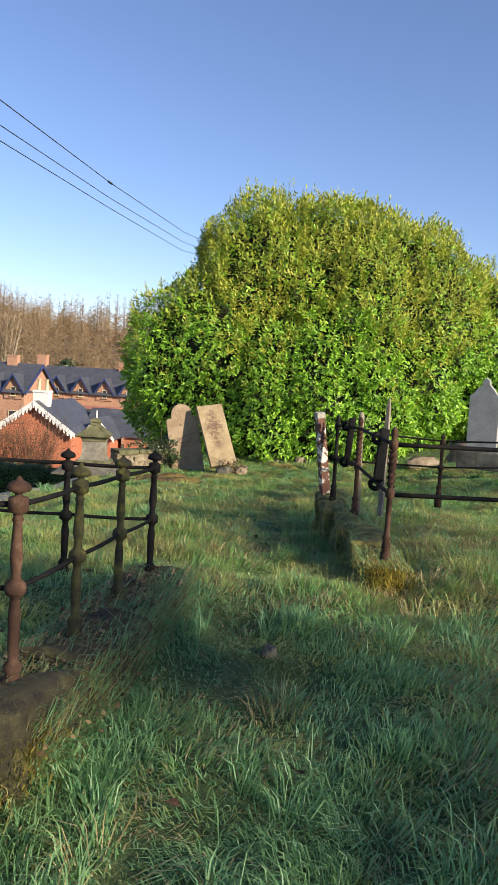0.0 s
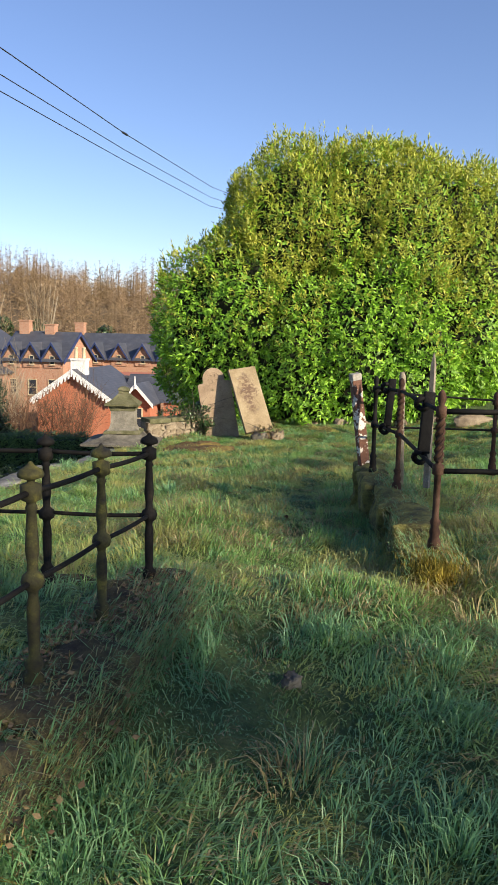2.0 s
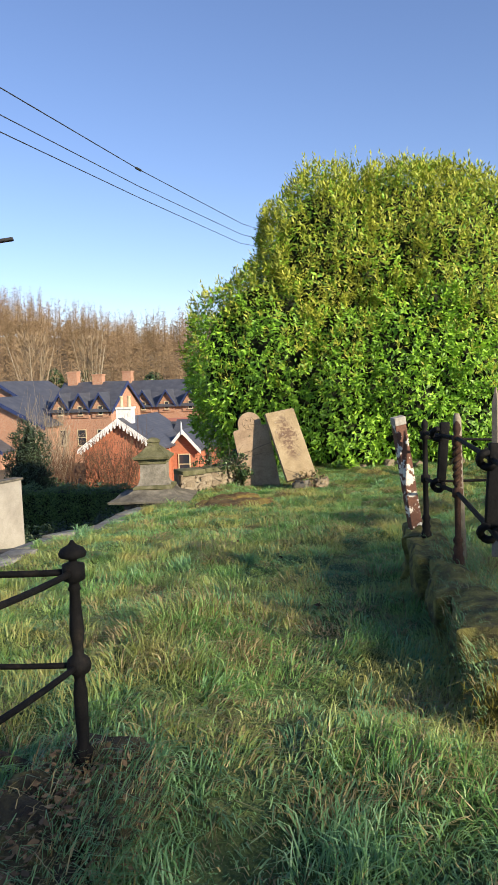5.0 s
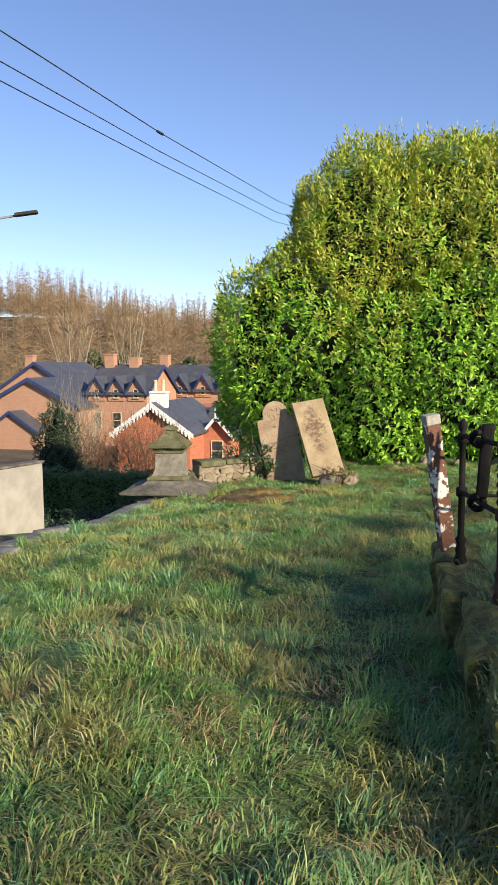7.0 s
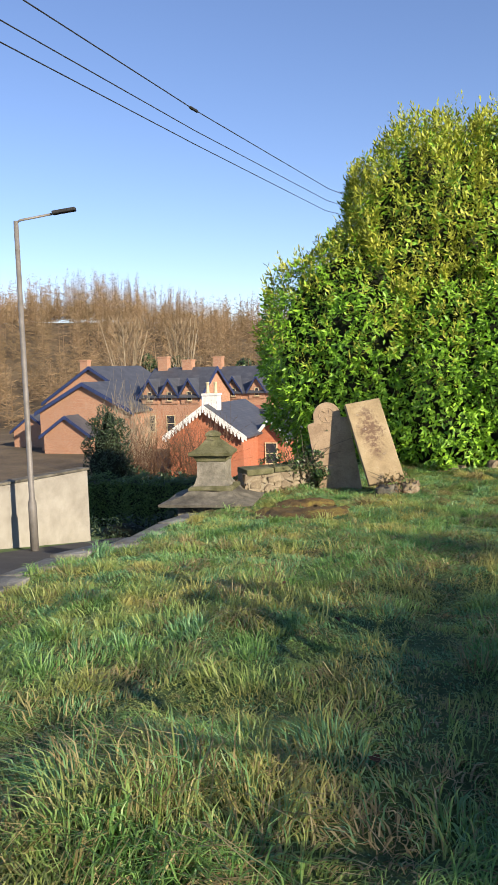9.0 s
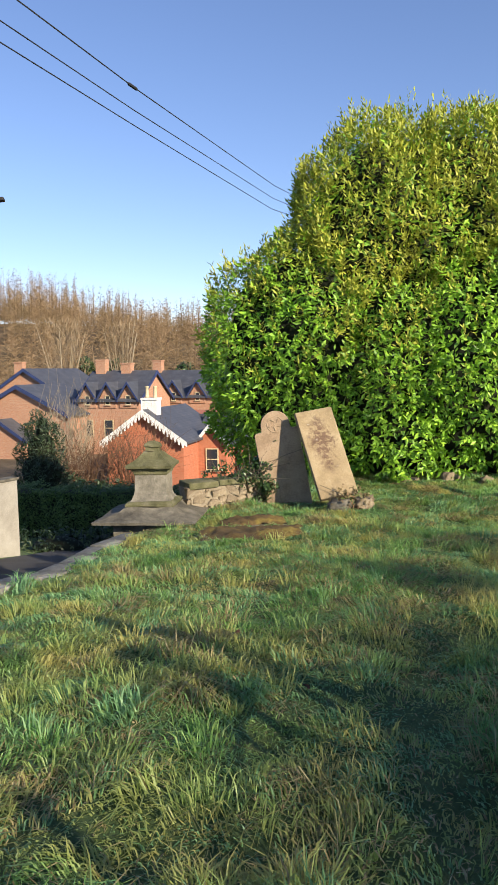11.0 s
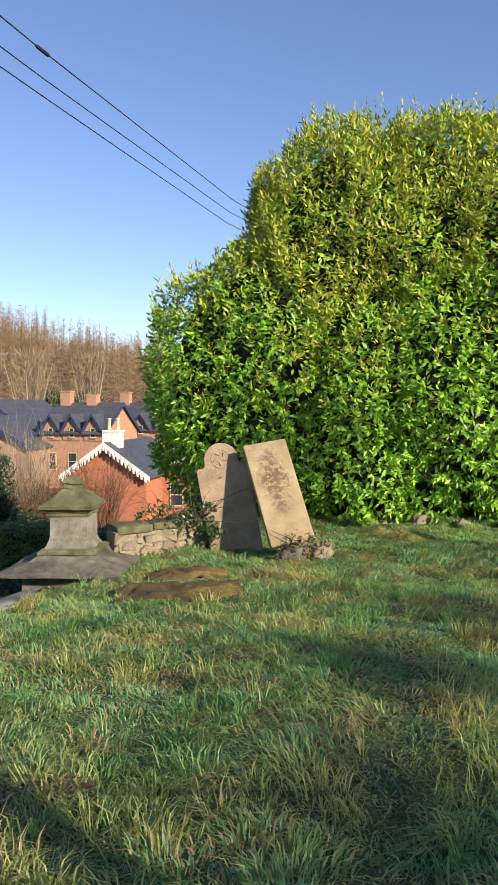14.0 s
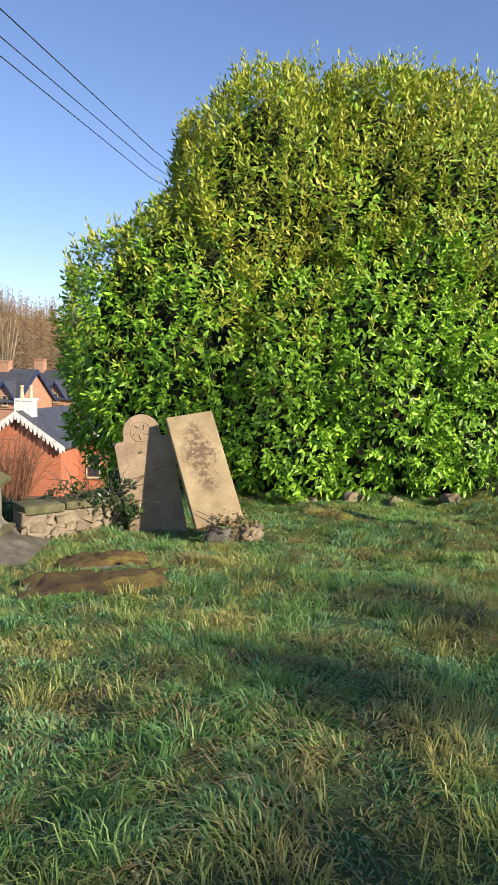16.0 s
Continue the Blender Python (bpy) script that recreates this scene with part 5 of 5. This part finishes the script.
def tufts(x, y, cell, seed):
    """The tuft each blade belongs to: its centre and four random numbers, on a jittered lattice."""
    def rnd(i, j, k):
        v = np.sin(i * 127.1 + j * 311.7 + k * 74.7 + seed * 13.3) * 43758.5453
        return v - np.floor(v)
    ci, cj = np.floor(x / cell), np.floor(y / cell)
    best = np.full(len(x), 1e9)
    out = np.zeros((6, len(x)))
    for di in (-1, 0, 1):
        for dj in (-1, 0, 1):
            i, j = ci + di, cj + dj
            px, py = (i + rnd(i, j, 1)) * cell, (j + rnd(i, j, 2)) * cell
            d2 = (x - px) ** 2 + (y - py) ** 2
            m = d2 < best
            best[m] = d2[m]
            for k, v in enumerate((px, py, rnd(i, j, 3), rnd(i, j, 4), rnd(i, j, 5), rnd(i, j, 6))):
                out[k][m] = v[m]
    return out


def off_stones(x, y):
    clear = np.ones(len(x), bool)
    for lx, ly, sx, sy, rz, seed in LEDGERS:
        c, s = math.cos(radians(rz)), math.sin(radians(rz))
        u, v = (x - lx) * c + (y - ly) * s, (y - ly) * c - (x - lx) * s
        clear &= (np.abs(u) > sx * 0.46) | (np.abs(v) > sy * 0.46)
    return clear & ~((np.abs(x + 1.34) < 0.17) & (y < 4.85) & (y > 2.6)) & ~((np.abs(x + 0.14 * (y - 6.9)) < 0.16) & (y > 5.7) & (y < 9.35))


def grass():
    rng = np.random.default_rng(5)
    n = 700000
    # denser where the path passes close by
    y = 0.8 + 20.9 * rng.random(n) ** 1.08
    x = rng.uniform(-6.4, 3.6, n)
    edge = np.interp(y, EDGE_Y, EDGE_X)
    path = np.exp(-((x + 0.35 + 0.09 * y + 0.12 * np.sin(1.4 * y)) / 0.26) ** 2) * (y < 15)
    ok = (x > edge - 0.1) & (np.abs(x + 1) < 1.6 + 0.42 * y) & (rng.random(n) > path * 0.12) & off_stones(x, y)
    x, y, path = x[ok], y[ok], path[ok]
    n = len(x)
    z = land(x, y)
    inside = (x < -1.4) & (x > -3.2) & (y < 4.7) & (y > 2.6)
    z[inside] = 0.09
    px, py, r1, r2, r3, r4 = tufts(x, y, 0.24, 1)
    qx, qy, b1, b2, b3, b4 = tufts(x, y, 0.85, 2)
    mound = np.exp(-((x + 1.65) / 0.6) ** 2 - ((y - 6.8) / 0.8) ** 2) + 0.8 * np.exp(-((x + 0.3) / 0.45) ** 2 - ((y - 5.3) / 0.45) ** 2) + 0.6 * smooth(0.2, 0.6, x) * (y < 9)
    r = np.hypot(x - px, y - py) / 0.16
    tall = 0.05 + 0.12 * r1 ** 2.2 + 0.05 * b1 ** 2 + 0.10 * np.clip(mound, 0, 1) * (0.4 + r1)
    h = tall * np.clip(1.15 - 0.45 * r, 0.4, 1.15) * rng.uniform(0.45, 1.15, n) * (1 - 0.3 * path) * (1 - 0.35 * (np.abs(x + 1.0) < 0.22) * (y < 4.8))
    w = 0.0012 + 0.0013 * rng.random(n) + 0.00024 * y
    # blades fall outward from the tuft, and whole tufts are combed one way
    comb = b2 * math.tau + 1.2 * (r2 - 0.5)
    hx = np.cos(comb) * 0.8 + (x - px) / 0.16 * 0.8 + rng.normal(size=n) * 0.45
    hy = np.sin(comb) * 0.8 + (y - py) / 0.16 * 0.8 + rng.normal(size=n) * 0.45
    lean = np.abs(rng.normal(size=n)) * 0.45 + 0.25 + 0.55 * r3 + 0.5 * (r4 > 0.86)
    straw = rng.random(n) < (0.03 + 0.5 * (r4 > 0.88) + 0.18 * (b3 > 0.72)) * (1 - 0.55 * (y < 5.2)) + 0.2 * path + 0.45 * mound
    kind = np.where(straw, 2, np.where(r2 + 0.5 * (b4 - 0.5) + 0.25 * rng.normal(size=n) > 0.62 - 0.4 * smooth(5.6, 4.6, y), 1, 0))
    lean = np.where(straw, lean * 1.3 + 0.25, lean)
    # a third lie flat as thatch
    flat = rng.random(n) < 0.33
    lean = np.where(flat, rng.uniform(1.7, 2.4, n), lean)
    h = np.where(flat, np.clip(h * 0.8, 0.03, 0.09), h)
    w = np.where(flat, w * 1.5, w)
    head = np.arctan2(hy, hx)
    for k, mat, name, lab in ((0, M_GRASS, "grass", "uneven green churchyard grass in tufts"), (1, M_GRASS_DEEP, "grass", "deep green dewy grass"), (2, M_STRAW, "dry_grass", "straw-coloured dead grass among the green")):
        m = kind == k
        tagged(blades(name, x[m], y[m], z[m], h[m], w[m], lean[m], mat, lab, 1 + k, head[m], 0.25), "", "grass")
    # tussocks of long blades
    m = 1100
    cy, cx = 1.6 + 15 * rng.random(m) ** 1.3, rng.normal(size=m)
    cx = -1.0 - 0.06 * cy + cx * (0.9 + 0.13 * cy)
    extra = np.array([(-1.25, 6.6), (-1.6, 6.9), (-1.9, 6.6), (-1.5, 7.3), (-2.1, 7.2), (-1.3, 6.2), (-1.7, 6.3), (-0.35, 5.2), (-0.2, 5.45), (0.1, 5.35), (0.45, 5.5), (0.75, 5.7), (0.6, 6.1), (0.95, 6.3), (-1.5, 2.55), (-1.3, 2.5), (-1.15, 2.75), (0.12, 5.75), (0.2, 5.7), (0.28, 5.85), (0.15, 5.8), (0.22, 5.78)])
    extra = np.concatenate([extra] * 4) + rng.normal(size=(len(extra) * 4, 2)) * 0.12
    cx, cy = np.concatenate([cx, extra[:, 0]]), np.concatenate([cy, extra[:, 1]])
    k = 48
    r = rng.uniform(0.03, 0.10, len(cx))
    X = np.repeat(cx, k) + rng.normal(size=len(cx) * k) * np.repeat(r, k)
    Y = np.repeat(cy, k) + rng.normal(size=len(cx) * k) * np.repeat(r, k)
    H = np.repeat(rng.uniform(0.10, 0.23, len(cx)), k) * rng.uniform(0.45, 1.1, len(cx) * k)
    heads = np.arctan2(Y - np.repeat(cy, k), X - np.repeat(cx, k))
    ok = (X > np.interp(Y, EDGE_Y, EDGE_X)) & off_stones(X, Y) & (np.abs(X + 0.35 + 0.09 * Y) > 0.16)
    dry = np.repeat(rng.random(len(cx)) < 0.10 + 0.2 * (np.hypot(cx + 1.6, cy - 6.7) < 0.8) + 0.6 * (np.hypot(cx - 0.2, cy - 5.78) < 0.25), k)
    L = np.abs(rng.normal(size=len(X))) * 0.55 + 0.4
    Wd = 0.0018 + 0.0016 * rng.random(len(X)) + 0.0001 * Y
    near = Y < 5.2
    for sel, mat, name, lab in ((ok & ~dry & ~near, M_GRASS, "tussock_grass", "long green tussock grass"), (ok & ~dry & near, M_GRASS_DEEP, "tussock_grass", "deep green tussock grass"), (ok & dry, M_STRAW, "dry_tussock", "pale dry tussock grass")):
        tagged(blades(name, X[sel], Y[sel], land(X[sel], Y[sel]), H[sel], Wd[sel], L[sel], mat, lab, 9, heads[sel]), "", "grass")
    # moss and dead grass on the kerbs and hanging over their sides
    n = 15000
    y1 = rng.uniform(2.55, 4.85, n)
    x1 = rng.uniform(-1.54, -1.09, n)
    y2 = rng.uniform(5.7, 9.35, n)
    x2 = -0.14 * (y2 - 6.9) + rng.uniform(-0.17, 0.2, n)
    for x, y, zt, head, seed in ((x1, y1, 0.155, 0.0, 3), (x2, y2, 0.105, math.pi, 4)):
        edge = np.abs(x - (-1.15 if seed == 3 else x2.min())) < 0.08
        h = rng.uniform(0.02, 0.075, n) + 0.09 * (rng.random(n) < 0.12)
        lean = rng.uniform(0.4, 1.7, n)
        side = rng.random(n) < 0.35
        x = np.where(side, (-1.10 + 0.02 * rng.normal(size=n)) if seed == 3 else (-0.14 * (y - 6.9) - 0.165 + 0.02 * rng.normal(size=n)), x)
        z = np.where(side, zt - rng.random(n) * 0.26, zt)
        if seed == 4:
            h *= 0.6
        some = rng.random(n) < (0.35 if seed == 4 else 0.42)
        dryk = rng.random(n) < 0.38
        for sel, mat, lab in ((dryk & some, M_STRAW, "dry grass matted over the kerb stones"), (~dryk & some, M_GRASS_DEEP, "short green grass growing on the kerb stones")):
            tagged(blades("kerb_grass", x[sel], y[sel], z[sel], h[sel], np.full(sel.sum(), 0.0022), lean[sel], mat, lab, seed, head), "", "grass")
    # golden dead tufts on the two corner stones
    for cx0, cy0, zt, head, seed in ((0.16, 5.86, 0.08, -1.6, 11), (-1.26, 2.62, 0.10, -0.6, 12)):
        m = 1500
        x, y = cx0 + rng.normal(size=m) * 0.085, cy0 + rng.normal(size=m) * 0.10
        z = zt - rng.random(m) ** 2 * 0.22
        tagged(blades("golden_tuft", x, y, z, rng.uniform(0.03, 0.10, m), np.full(m, 0.0028), rng.uniform(0.5, 1.6, m), M_GOLD, "golden dead grass and moss on a kerb stone", seed, head), "", "grass")


grass()

def litter():
    """Withered leaves and bits lying over the earthy kerb and the grave's edge."""
    rng = np.random.default_rng(41)
    n = 1500
    y = rng.uniform(2.5, 4.8, n)
    x = -1.36 + rng.normal(size=n) * 0.16
    z = 0.165 + rng.random(n) * 0.03 - 0.10 * np.clip(np.abs(x + 1.34) - 0.14, 0, 1) / 0.1
    a = unit(np.stack([rng.normal(size=n), rng.normal(size=n), rng.normal(size=n) * 0.3], axis=1))
    b = unit(np.cross(a, np.array([0, 0, 1.0]) + rng.normal(size=(n, 3)) * 0.4))
    s = rng.uniform(0.006, 0.022, (n, 1))
    tagged(quads("leaf_litter", np.stack([x, y, np.maximum(z, 0.03)], axis=1), a * s, b * s * 0.6, M_WITHERED, None, "brown leaf litter on the grave's kerb", "stuff"), "", "leaves")


litter()
rock("path_stone", (-0.49, 4.2, land_at(-0.49, 4.2) + 0.02), (0.10, 0.08, 0.07), M_GREYSTONE, 71, "small grey stone trodden into the path", 30)

# a few brown fallen leaves
for i, (x, y) in enumerate(((-1.12, 7.6), (-0.6, 2.6), (0.35, 2.3), (-0.2, 3.0), (-1.75, 3.5), (-1.6, 3.9), (-0.9, 2.0), (0.5, 3.4), (-1.9, 9.6), (-2.6, 10.4))):
    bm = bmesh.new()
    ring = [(0.022 * math.cos(t) * (1.5 if i % 2 else 1.2), 0.018 * math.sin(t), 0.008 * math.sin(2 * t)) for t in np.linspace(0, math.tau, 9)[:-1]]
    vs = [bm.verts.new(p) for p in ring]
    c = bm.verts.new((0, 0, -0.006))
    for a, b in zip(vs, vs[1:] + vs[:1]):
        bm.faces.new((a, b, c))
    leaf = part("fallen_leaf", bm, M_RUST)
    inside_bed = x < -1.4 and y < 4.6
    leaf.matrix_world = pose(x, y, (0.12 if inside_bed else land_at(x, y) + 0.05), 20, 15 * (i % 3), i * 50)
    tagged(leaf, "curled brown fallen leaf lying in the grass", "leaf", "fallen leaves")
